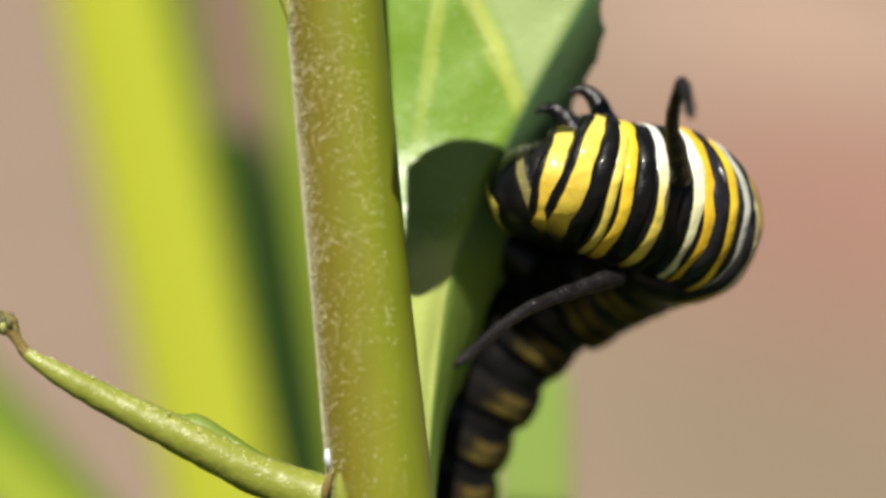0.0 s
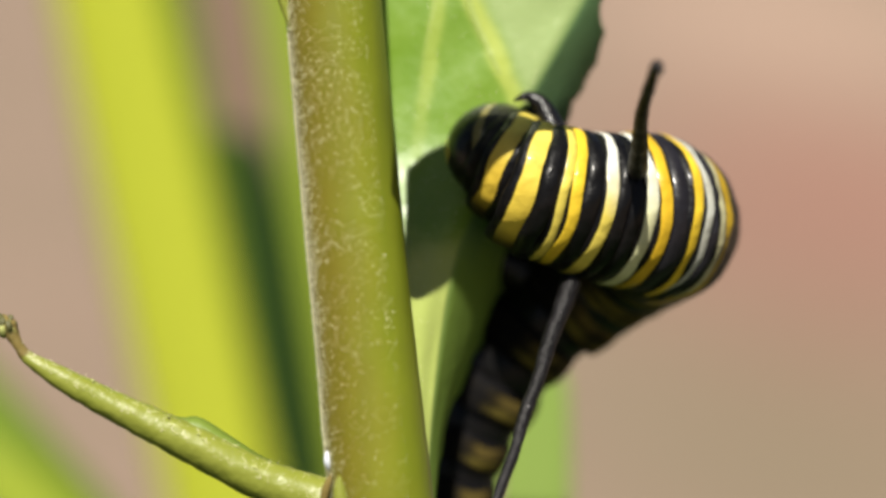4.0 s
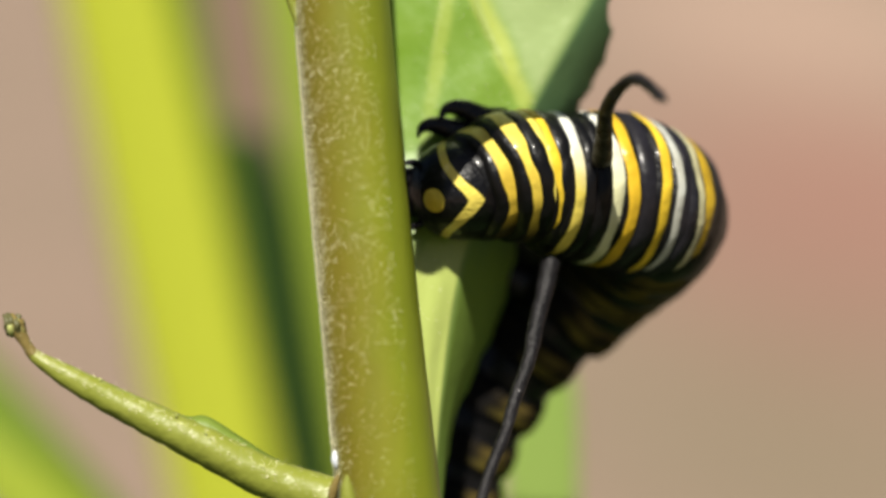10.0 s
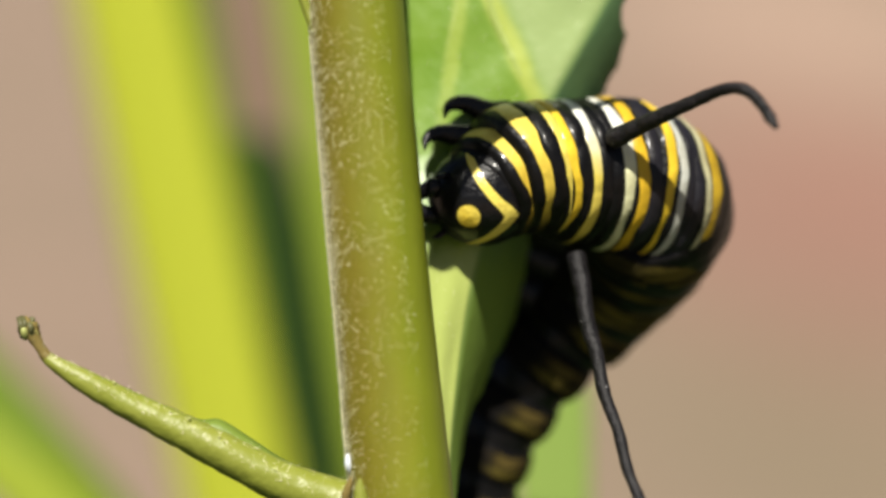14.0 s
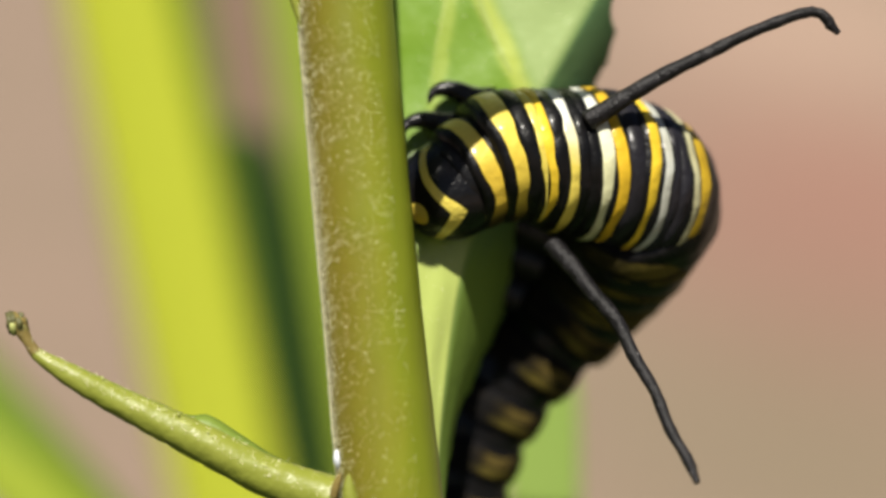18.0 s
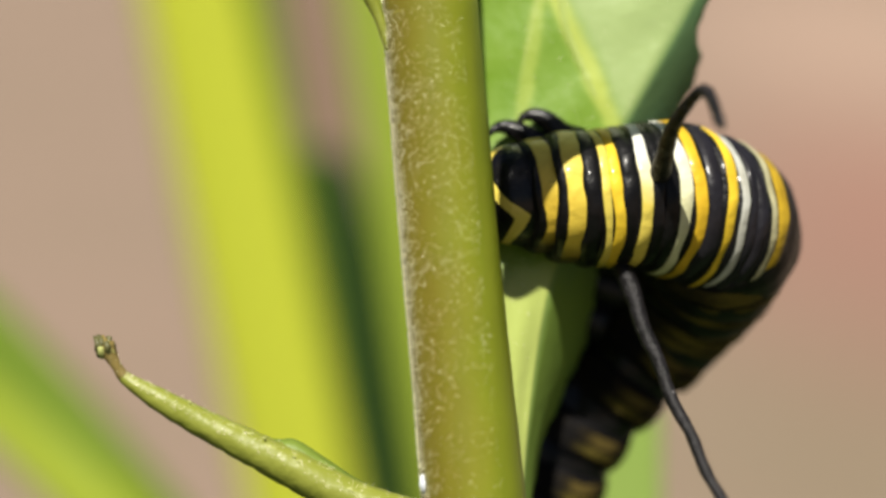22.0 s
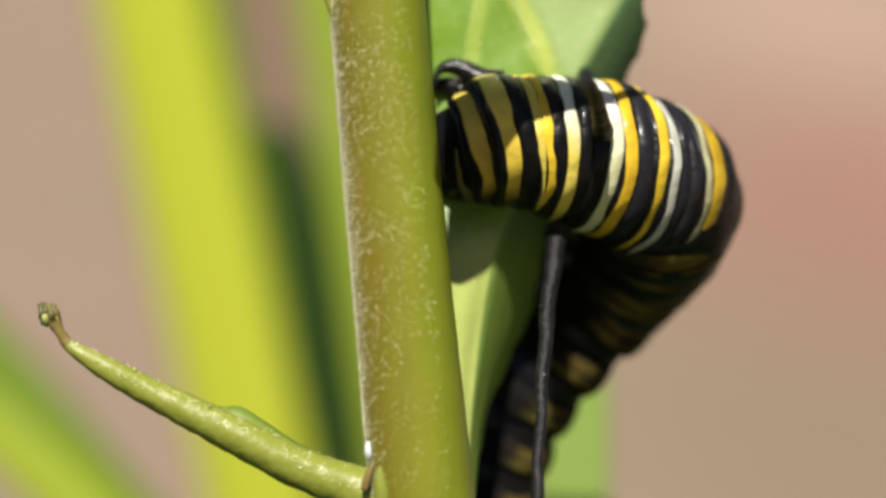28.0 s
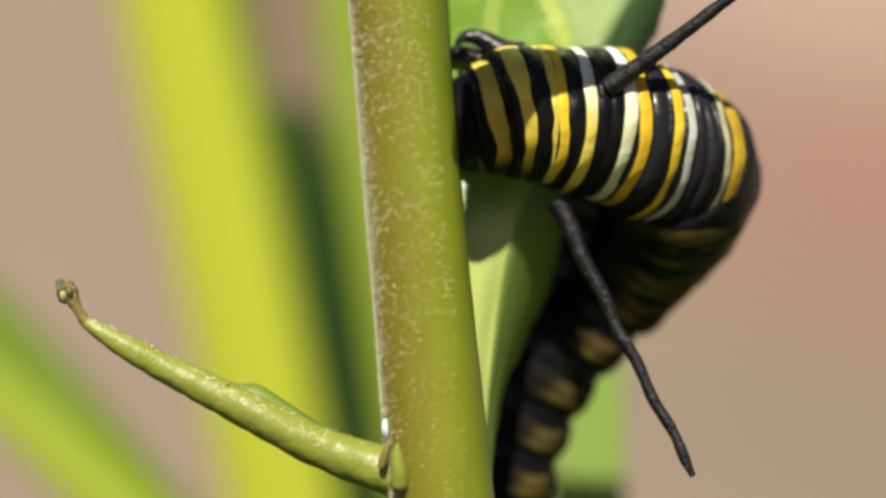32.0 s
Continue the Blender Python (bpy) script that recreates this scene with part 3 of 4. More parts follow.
    p = [(-8.6, 0.2, 70.0, 0.7), (3.0, -3.0, 73.0, 0.6), (14.0, -8.0, 62.0, 0.55), (14.0, -11.5, 46.0, 0.5), (10.5, -13.4, 35.5, 0.42), (5.7, -14.0, 29.1, 0.35)]
    v, f = tube(spline(p, 30), 12)
    part("stalk", [Vector(q) - hinge for q in v], f, M_STALK, young, local=True)

    # unseen broad leaves lower on the stem, added in pairs to block ground bounce
    for k in range(8):
        turn = radians((20, 200, 110, 290, 60, 240, 150, 330)[k])
        z0 = (-30, -30, -42, -42, -62, -62, -85, -85)[k]
        o = at(700, 1000, 0)
        out, side = Vector((math.cos(turn), math.sin(turn), 0)), Vector((-math.sin(turn), math.cos(turn), 0))
        grid = []
        for i in range(15):
            e = i / 14
            w = 21 * math.sin(math.pi * (0.06 + 0.9 * e)) ** 0.8
            c = Vector((o.x, o.y, z0)) + out * (3 + 72 * e) + Vector((0, 0, 7 * math.sin(math.pi * e) - 12 * e * e))
            grid.append([c + side * w * q + Vector((0, 0, 2.5 * abs(q) + 0.5 * math.sin(9 * e + 3 * q))) for q in np.linspace(-1, 1, 9)])
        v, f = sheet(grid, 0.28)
        part("leaf", v, f, M_SHADE, plant, "added unseen dark leaf lower on the stem, blocks ground bounce")

    # the eaten leaf stalk on the other side
    pts = [(12, 562, -0.4, 0.32), (22, 585, -0.4, 0.27), (32, 605, -0.4, 0.23), (50, 628, -0.3, 0.35), (110, 665, -0.2, 0.62), (190, 708, 0, 0.78), (280, 752, 0.1, 0.92),
           (360, 792, 0.2, 1.02), (450, 838, 0.3, 1.1), (540, 872, 0.4, 1.2), (600, 888, 0.5, 1.35), (650, 892, 0.6, 1.5)]
    v, f = tube([(*at(a, b, c), r) for a, b, c, r in spline(pts, 70)], 20, rough=0.09)
    part("leaf_stalk", v, f, M_STALK, plant, "pale green eaten leaf stalk with a dry tip")
    rng = np.random.RandomState(21)
    sv, sf = [], []
    core = spline(pts, 240)
    for _ in range(900):
        i = rng.randint(20, 236)
        a, b, c, r = core[i]
        w = 0.1 + abs(rng.normal(0.5, 0.5))
        out = Vector((0.35 * math.sin(w), -math.cos(w), 0.93 * math.sin(w))).normalized()
        p = at(a, b, c) + out * r * 0.98
        side = Vector((rng.normal(), rng.normal(0, 0.3), rng.normal())).normalized()
        h, wd = 0.05 + 0.2 * rng.rand() ** 2, rng.uniform(0.012, 0.030)
        n = len(sv)
        sv += [p + side * wd, p - side * wd * 0.6 + Vector((0, 0, wd)), p - side * wd * 0.6 - Vector((0, 0, wd)), p + out * h * 0.5 + side * h]
        sf += [(n, n + 1, n + 3), (n + 1, n + 2, n + 3), (n + 2, n, n + 3)]
    tagged(part("stalk_hairs", sv, sf, M_HAIR, plant, "short pale hairs along the stalk"), kind="stuff")
    pts = [(14, 566, -0.45, 0.46), (24, 590, -0.45, 0.36), (34, 608, -0.42, 0.29), (44, 622, -0.36, 0.30), (54, 631, -0.3, 0.24), (64, 638, -0.2, 0.12)]
    v, f = tube([(*at(a, b, c), r) for a, b, c, r in spline(pts, 16)], 12, rough=0.25)
    part("withered_tip", v, f, M_SCAR, plant, "shrivelled brown tip of the stalk")
    for k, pts in enumerate(([(80, 648, -0.35), (150, 674, -0.4), (230, 708, -0.4), (300, 739, -0.45)], [(250, 724, -0.5), (330, 758, -0.6), (420, 806, -0.65), (520, 852, -0.55)])):
        rng = np.random.RandomState(k)
        tv, tf = [], []
        for a, b, c in spline(pts, 13):
            a, b, h = a + rng.normal(0, 9), b + rng.normal(0, 4), 2 + 13 * rng.rand() ** 2
            q = [(*at(a - h, b - h * 0.4, c + 0.04), 0.02), (*at(a - h * 0.3, b + rng.normal(0, 2), c + 0.0), rng.uniform(0.04, 0.10)), (*at(a + h * 0.5, b + h * 0.4 + rng.normal(0, 2), c + 0.01), rng.uniform(0.03, 0.08)), (*at(a + h, b + h * 0.5, c + 0.05), 0.02)]
            v, f = tube(spline(q, 8), 7, rough=0.4, seed=k)
            tf += [tuple(len(tv) + e for e in face) for face in f]
            tv += v
        part("torn_margin", tv, tf, M_TORN, plant, "pale ragged margin left by feeding")
    lip = []
    ridge = spline([(150, 682, -0.6, 0), (230, 722, -0.7, 6), (310, 754, -0.7, 20), (345, 762, -0.7, 30), (400, 790, -0.7, 24), (470, 825, -0.6, 14), (555, 852, -0.5, 6)], 40)
    for a, b, c, h in ridge:
        lip.append([at(a, b + 12, c + 0.9), at(a + h * 0.15, b - h * 0.35, c + 0.9), at(a + h * 0.3, b - h * 0.75 - 4, c + 1.3)])
    v, f = sheet(lip, 0.2)
    part("leaf_remnant", v, f, M_MARGIN, plant, "torn strip of green blade along the stalk")
    rng = np.random.RandomState(9)
    for k in range(16):
        a, b = 12 + rng.uniform(-12, 14), 566 + rng.uniform(-10, 14)
        p = [(*at(a + rng.uniform(-4, 4), b + 14, -0.5), 0.16), (*at(a, b, -0.5 + rng.uniform(-0.4, 0.4)), 0.2), (*at(a + rng.uniform(-10, 10), b - 14, -0.5), 0.08)]
        v, f = tube(spline(p, 6), 7, rough=0.3, seed=k)
        part("withered_tip", v, f, (M_WITHER, M_WITHER, M_TORN, M_WITHER, M_SCAR)[k % 5], plant, "shrivelled brown tip of the stalk")
    # bud scale where the stalk meets the stem
    p = [(*at(606, 915, -2.1), 0.45), (*at(604, 885, -2.3), 0.45), (*at(601, 858, -2.42), 0.3), (*at(601, 838, -2.5), 0.07)]
    v, f = tube(spline(p, 14), 14)
    part("bud", v, f, M_STALK, plant, "small yellow-green bud in the leaf axil")
    p = [(*at(574, 880, -1.2), 0.2), (*at(577, 864, -1.25), 0.24), (*at(582, 848, -1.3), 0.18), (*at(587, 834, -1.3), 0.05)]
    v, f = tube(spline(p, 10), 12, rough=0.1)
    part("axil_scar", v, f, M_SCAR, plant, "small orange-brown scar in the leaf axil")
    p = [(*at(583, 826, -0.9), 0.14), (*at(581, 810, -1.0), 0.24), (*at(579, 794, -1.0), 0.08)]
    v, f = tube(spline(p, 8), 10, rough=0.1)
    part("sap_bead", v, f, M_SAP, plant, "pale dried drop of sap")
    # stalk of the next leaf up, of which only the foot shows
    p = [(*at(534, 120, -0.6), 0.05), (*at(521, 60, -0.6), 0.16), (*at(508, 15, -0.6), 0.26), (*at(492, -30, -0.6), 0.34), (*at(440, -130, -0.8), 0.6), (*at(380, -240, -1.5), 0.7)]
    v, f = tube(spline(p, 24), 16)
    part("upper_stalk", v, f, M_STALK, plant, "pale green stalk of the next leaf")
    return young


YOUNG = milkweed()


# ------------------------------------------------------------------ plants behind, out of focus
def strap(name, label, top, bottom, d_top, d_bottom, w_top, w_bottom, material, ground_xy, fold=0.25, beyond=0.6, tip=0.6):
    """A strap-shaped leaf that rises from the ground through two plan points."""
    a, b = at(*top, d_top), at(*bottom, d_bottom)
    root = foot(*ground_xy)
    ob = thing(name, root, label, "leaf", group="leaves behind the stem")
    head = spline([(*(a + (a - b) * beyond), w_top * tip), (*a, w_top), (*b, w_bottom)], 30)
    line = np.vstack([head, bend(head[-1], head[-2], (*root, w_bottom * 0.8), 30)[1:]])
    rows = []
    for p in line:
        c, w = Vector(p[:3]), p[3]
        rows.append([c + Vector((w * s, abs(s) * w * fold, 0)) for s in np.linspace(-0.5, 0.5, 9)])
    v, f = sheet(rows, 1.2)
    part("blade", v, f, material, ob)
    rib = [(p[0], p[1] + 0.5, p[2], max(0.25, p[3] * 0.05)) for p in line]
    v, f = tube(rib, 10)
    part("midrib", v, f, material, ob)
    low = [(*p[:3], p[3] * 0.52) for p in line[-9:]]
    v, f = tube(low, 14, squash=0.35)
    part("sheath", v, f, material, ob)
    return ob


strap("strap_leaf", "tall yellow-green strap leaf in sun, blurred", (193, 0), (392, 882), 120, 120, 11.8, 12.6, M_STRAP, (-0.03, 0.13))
# the yellow-green leaf's shaded right side, added as a darker strap
strap("strap_leaf", "added narrow green strap for the yellow-green leaf's shaded side, blurred", (306, 0), (452, 882), 125, 125, 4.4, 5.0, M_BLADE, (-0.025, 0.137))
strap("strap_leaf", "upright green strap leaf, blurred", (504, 0), (650, 882), 112, 105, 5.6, 6.0, M_MID, (-0.02, 0.15))
strap("strap_leaf", "strap leaf with shade put into its dark green, blurred", (424, 330), (560, 882), 132, 142, 10.5, 11.5, M_SHADE, (-0.01, 0.24), beyond=0.18, tip=0.6)
strap("strap_leaf", "green strap leaf leaning over, blurred", (-177, 570), (75, 860), 95, 85, 8, 8.5, M_BLADE, (0.03, 0.12), fold=0.5)
# the leaning leaf's sunlit half, added as a second strap of brighter green
strap("strap_leaf", "added yellow-green strap for the leaning leaf's sunlit half, blurred", (-205, 662), (72, 925), 92, 80, 8, 8.5, M_LIME, (0.035, 0.125), fold=0.5)
# added tan strip that stands for ground showing between the leaves
strap("strap_leaf", "added tan strip for the ground between the leaves, blurred", (368, -120), (428, 240), 300, 300, 18.0, 19.0, M_GAP, (-0.04, 0.33), beyond=0.5)
strap("strap_leaf", "pale green leaf behind the caterpillar, blurred", (950, 690), (945, 900), 42, 42, 4.6, 5.4, M_PALE, (0.05, 0.08), fold=0.04, beyond=0.25)


# ------------------------------------------------------------------ the caterpillar
# seconds, the middle between the feelers' feet (x, z) and the way from the lower to the upper (x, z)
BACK = []
BACK += [
    (0.0, 10.92, 1.15, 3.38, 5.16),
    (0.5, 11.80, 2.72, 3.03, 6.57),
    (1.0, 9.89, 2.27, 2.77, 5.82),
    (1.5, 9.80, 1.68, 3.48, 6.34),
    (2.0, 10.01, 1.16, 3.29, 6.35),
    (2.5, 9.28, 1.66, 3.44, 5.94),
    (3.0, 8.72, 1.73, 3.61, 6.06),
    (3.5, 8.67, 1.34, 3.46, 5.92),
    (5.5, 8.13, 1.56, 3.91, 6.32),
    (6.0, 8.46, 2.48, 3.72, 5.47),
    (6.5, 8.56, 2.39, 2.63, 6.32),
    (7.0, 7.71, 2.64, 3.01, 6.23),
    (7.5, 7.00, 2.21, 2.71, 5.83),
    (8.0, 6.70, 2.07, 3.19, 5.69),
    (8.5, 6.33, 2.49, 2.75, 6.87),
    (9.0, 7.53, 2.01, 2.83, 5.60),
    (9.5, 6.89, 1.80, 2.46, 5.57),
    (10.0, 6.70, 2.15, 2.71, 5.48),
    (10.5, 7.28, 1.67, 2.55, 6.03),
]
BACK += [
    (11.0, 7.04, 1.98, 2.54, 5.89),
    (11.5, 6.76, 2.17, 2.43, 6.04),
    (12.0, 6.55, 2.88, 2.75, 5.60),
    (12.5, 7.37, 4.12, 2.41, 5.71),
    (13.0, 6.79, 3.25, 2.07, 6.02),
    (13.5, 7.02, 2.96, 1.59, 6.63),
    (14.0, 6.97, 3.00, 1.97, 6.32),
    (14.5, 6.68, 3.32, 2.04, 6.42),
    (16.5, 6.14, 3.14, 1.81, 5.08),
    (17.0, 6.74, 2.32, 2.50, 4.62),
    (17.5, 5.95, 2.93, 1.50, 5.69),
    (18.0, 6.24, 3.58, 1.81, 6.61),
    (18.5, 6.21, 3.22, 2.36, 6.10),
    (19.0, 5.83, 3.39, 1.94, 6.26),
    (19.5, 5.49, 3.89, 1.88, 5.50),
    (20.0, 5.20, 3.44, 1.07, 5.60),
    (20.5, 5.68, 3.58, 1.77, 6.40),
    (21.0, 5.33, 3.61, 1.94, 6.63),
    (21.5, 5.81, 3.66, 1.58, 6.04),
]
BACK += [
    (22.0, 5.44, 2.91, 1.92, 5.03),
    (22.5, 4.88, 3.62, 1.18, 5.45),
    (23.0, 4.88, 3.63, 1.20, 5.99),
    (23.5, 5.21, 3.73, 2.08, 6.42),
    (24.0, 5.38, 3.44, 1.79, 6.56),
    (24.5, 5.35, 3.60, 1.99, 6.86),
    (25.0, 5.09, 2.82, 1.68, 5.98),
    (25.5, 4.99, 3.13, 1.62, 5.88),
    (27.5, 4.54, 3.35, 1.64, 5.76),
    (28.0, 5.05, 2.97, 2.47, 5.84),
    (28.5, 4.65, 3.34, 2.27, 5.53),
    (29.0, 4.26, 3.90, 1.92, 6.89),
    (29.5, 4.37, 3.76, 2.02, 6.32),
    (30.0, 4.96, 3.80, 2.34, 6.06),
    (30.5, 4.37, 3.40, 2.12, 5.50),
    (31.0, 3.82, 3.81, 1.19, 6.03),
    (31.5, 3.14, 3.69, 1.00, 5.84),
    (32.0, 4.31, 4.02, 2.57, 6.14),
]
# seconds, head's place (x, depth, z), turn to the side, nod
HEAD = []
HEAD += [
    (0.0, 5.34, 5.8, 3.25, 110, -10),
    (0.5, 5.45, 5.8, 3.63, 110, -10),
    (1.0, 3.48, 7.0, 5.32, 118, 0),
    (2.0, 4.43, 6.6, 4.55, 123, 0),
    (2.5, 3.12, 7.0, 5.33, 118, 0),
    (3.0, 2.85, 7.2, 5.45, 118, 0),
    (3.5, 3.11, 7.2, 5.57, 118, 0),
    (5.5, 2.83, 7.2, 5.64, 113, 0),
    (6.0, 1.10, 7.2, 5.11, 50, 0),
    (6.5, 1.60, 6.6, 4.81, 45, -5),
    (7.0, 0.75, 5.0, 4.16, 40, -5),
    (8.0, 0.35, 5.0, 4.04, 93, 0),
    (8.5, 0.27, 5.0, 4.95, 113, 0),
    (9.0, 1.86, 5.0, 3.34, 15, -12),
    (9.5, 1.40, 5.0, 3.23, 25, -10),
    (10.0, 0.66, 5.0, 3.43, 30, -8),
]
HEAD += [
    (10.5, 1.61, 5.0, 3.17, 20, -12),
    (11.0, 1.57, 5.0, 3.07, 15, -15),
    (12.0, 0.71, 5.0, 3.97, 35, -8),
    (13.0, 1.05, 5.0, 3.82, 12, -12),
    (14.0, 1.08, 5.0, 3.32, 15, -15),
    (14.5, 0.88, 5.0, 3.51, 15, -14),
    (16.5, -0.51, 5.0, 4.32, 45, -5),
    (17.0, -0.27, 5.0, 4.10, 50, -5),
    (17.5, -0.05, 5.0, 4.10, 40, -13),
    (18.0, -0.05, 5.0, 3.40, 42, -17),
    (19.0, -0.39, 5.5, 4.13, 83, 0),
    (20.0, -0.73, 6.1, 4.85, 113, 0),
    (21.0, -0.32, 5.0, 4.50, 50, -10),
    (22.0, -1.04, 5.0, 4.50, 47, -17),
    (23.0, -1.44, 6.0, 4.84, 98, 0),
    (24.0, -0.70, 6.1, 4.95, 113, 0),
]
HEAD += [
    (25.0, -0.79, 6.1, 4.61, 113, 0),
    (28.0, -0.86, 6.2, 5.01, 103, 0),
    (29.0, -0.98, 6.2, 5.53, 113, 0),
    (30.0, -0.97, 6.2, 5.23, 88, 0),
    (31.0, -1.41, 6.2, 5.26, 108, 0),
    (32.0, -1.21, 6.2, 5.53, 93, 0),
]
# feelers: seconds, then middle, bend and tip as seen from the foot (x, z)
UPPER = []
UPPER += [
    (0.0, -0.4, 2.7, 0.0, 5.0, 0.6, 3.4),
    (0.5, 5.0, 2.6, 9.2, 4.7, 11.6, 4.6),
    (1.0, 0.4, 3.0, 1.2, 5.5, 1.6, 4.2),
    (1.5, 2.2, 2.7, 4.7, 4.1, 6.2, 2.3),
    (2.0, 3.2, 2.4, 5.9, 3.5, 7.5, 1.5),
    (2.5, 4.5, 2.7, 10.0, 4.1, 13.2, 3.2),
    (3.0, 1.5, 2.7, 3.6, 4.1, 4.7, 2.7),
    (3.5, -0.1, 2.7, 0.3, 5.6, 0.5, 5.9),
    (5.5, 2.0, 2.3, 4.0, 3.3, 4.7, 1.6),
    (6.0, 0.2, 4.5, 0.5, 8.7, 1.2, 9.3),
    (6.5, 4.7, 2.7, 11.1, 4.7, 13.4, 4.1),
    (7.0, 1.4, 3.0, 3.2, 5.0, 3.9, 4.1),
    (7.5, 1.2, 3.9, 2.6, 4.8, 2.8, 3.6),
    (8.0, 1.2, 2.7, 2.4, 4.2, 2.9, 2.3),
]
UPPER += [
    (8.5, -2.1, 1.2, -4.5, 2.3, -5.5, 1.2),
    (9.0, 3.3, 2.7, 6.1, 3.7, 7.5, 1.7),
    (9.5, 2.1, 2.7, 4.2, 3.9, 5.5, 2.7),
    (10.0, 0.3, 2.7, 1.6, 4.2, 3.3, 3.2),
    (10.5, 3.9, 2.2, 7.5, 2.9, 9.3, 1.5),
    (11.0, 3.6, 2.0, 6.7, 2.7, 7.9, 0.8),
    (11.5, 2.4, 3.0, 5.8, 4.9, 7.3, 4.3),
    (12.0, 2.2, 2.3, 5.0, 3.8, 6.6, 2.3),
    (12.5, 5.7, 3.0, 10.5, 6.0, 13.2, 6.0),
    (13.0, 2.7, 2.7, 5.2, 3.9, 6.5, 1.8),
    (13.5, 4.2, 2.1, 7.0, 3.1, 8.1, 1.2),
    (14.0, 3.8, 1.8, 6.8, 2.7, 8.5, 0.7),
    (14.5, 4.2, 1.8, 7.3, 2.7, 9.2, 0.9),
    (16.5, -0.1, 1.7, -0.4, 2.7, -0.3, 1.9),
]
UPPER += [
    (17.0, -0.2, 1.9, -1.1, 3.5, -1.7, 3.1),
    (17.5, 4.2, 2.8, 9.1, 5.2, 11.9, 3.8),
    (18.0, 4.5, 2.7, 11.2, 5.7, 13.3, 4.8),
    (18.5, 1.7, 2.8, 3.9, 4.6, 4.7, 3.4),
    (19.0, 2.7, 3.8, 6.1, 6.5, 7.8, 5.5),
    (19.5, -0.5, 2.1, -1.2, 4.2, -1.3, 3.8),
    (20.0, -1.8, 1.6, -4.2, 2.2, -4.8, 1.7),
    (20.5, 3.0, 2.3, 6.4, 4.2, 7.6, 3.2),
    (21.0, 5.1, 1.9, 11.1, 3.8, 13.8, 3.1),
    (21.5, 4.8, 3.0, 9.6, 5.2, 12.0, 4.5),
    (22.0, 0.6, 2.4, 2.1, 4.4, 3.2, 2.6),
    (22.5, -0.5, 1.7, -1.1, 2.9, -1.2, 2.2),
    (23.0, -0.9, 1.6, -1.7, 2.7, -2.0, 1.2),
    (23.5, -2.2, 1.3, -4.6, 1.2, -5.2, 0.2),
]
UPPER += [
    (24.0, -3.0, 0.8, -5.8, 1.6, -6.5, -0.8),
    (24.5, -3.3, 1.6, -5.7, 1.8, -6.4, -0.0),
    (25.0, -3.6, 1.0, -7.3, 1.4, -8.3, -1.7),
    (25.5, -2.8, 1.2, -5.9, 1.0, -6.3, -0.9),
    (27.5, -1.5, 1.4, -2.9, 1.2, -3.1, -0.2),
    (28.0, -0.4, 1.6, -0.9, 3.1, -1.0, 2.5),
    (28.5, -1.5, 2.3, -3.0, 2.8, -3.5, 2.0),
    (29.0, -3.9, 1.2, -7.3, 1.9, -8.6, -0.0),
    (29.5, -2.4, 1.8, -4.6, 2.2, -5.1, 0.7),
    (30.0, 2.7, 2.7, 6.0, 5.6, 6.9, 4.8),
    (30.5, -0.1, 1.9, -0.4, 3.6, -0.6, 2.9),
    (31.0, -1.7, 2.0, -3.0, 2.4, -3.4, 1.3),
    (31.5, -2.8, 2.6, -5.2, 2.9, -5.8, 1.7),
    (32.0, 3.9, 2.9, 7.7, 5.8, 10.0, 7.2),
]
LOWER = []
LOWER += [
    (0.0, -4.8, -1.8, -8.5, -4.7),
    (0.5, 0.7, -5.0, 2.6, -14.1),
    (1.0, -4.5, -4.2, -8.0, -9.4),
    (1.5, -3.3, -4.5, -6.9, -12.4),
    (2.0, -3.5, -4.8, -6.0, -12.8),
    (2.5, -0.6, -5.5, -1.2, -14.2),
    (3.0, -4.5, -5.2, -7.9, -10.9),
    (3.5, -1.4, -5.0, -4.1, -13.7),
    (5.5, -3.6, -5.0, -7.0, -12.4),
    (6.0, 2.2, -6.3, 5.5, -13.2),
    (6.5, 2.3, -5.9, 5.8, -13.1),
    (7.0, 1.3, -5.0, 2.2, -14.1),
    (7.5, 0.4, -6.1, 0.7, -14.3),
    (8.0, -1.0, -5.6, -3.3, -13.9),
    (8.5, -3.3, -5.2, -6.7, -12.6),
    (9.0, 0.9, -5.1, 2.0, -14.1),
    (9.5, -0.7, -5.7, -1.9, -14.2),
    (10.0, -1.4, -5.8, -4.1, -13.7),
    (10.5, 1.3, -5.5, 3.0, -14.0),
]
LOWER += [
    (11.0, 0.2, -5.2, -0.1, -14.3),
    (11.5, 0.0, -6.1, -0.3, -14.3),
    (12.0, 0.0, -6.1, 0.2, -14.3),
    (12.5, 2.7, -6.1, 6.6, -13.9),
    (13.0, 0.9, -6.3, 2.6, -14.1),
    (13.5, 1.8, -6.0, 4.2, -13.7),
    (14.0, 1.2, -5.9, 3.6, -13.8),
    (14.5, 1.5, -6.1, 3.8, -13.8),
    (16.5, 0.0, -6.7, 0.4, -14.3),
    (17.0, -0.5, -6.4, -0.3, -14.3),
    (17.5, 2.7, -6.1, 6.3, -12.9),
    (18.0, 3.6, -4.5, 7.6, -12.4),
    (18.5, 2.4, -6.3, 5.5, -13.2),
    (19.0, 2.6, -5.2, 6.0, -13.6),
    (19.5, 0.5, -6.7, 0.8, -14.3),
    (20.0, -0.5, -4.8, -1.4, -14.2),
    (20.5, 3.0, -6.0, 6.1, -13.3),
    (21.0, 2.9, -5.1, 7.2, -12.6),
    (21.5, 1.6, -6.0, 4.0, -13.7),
]
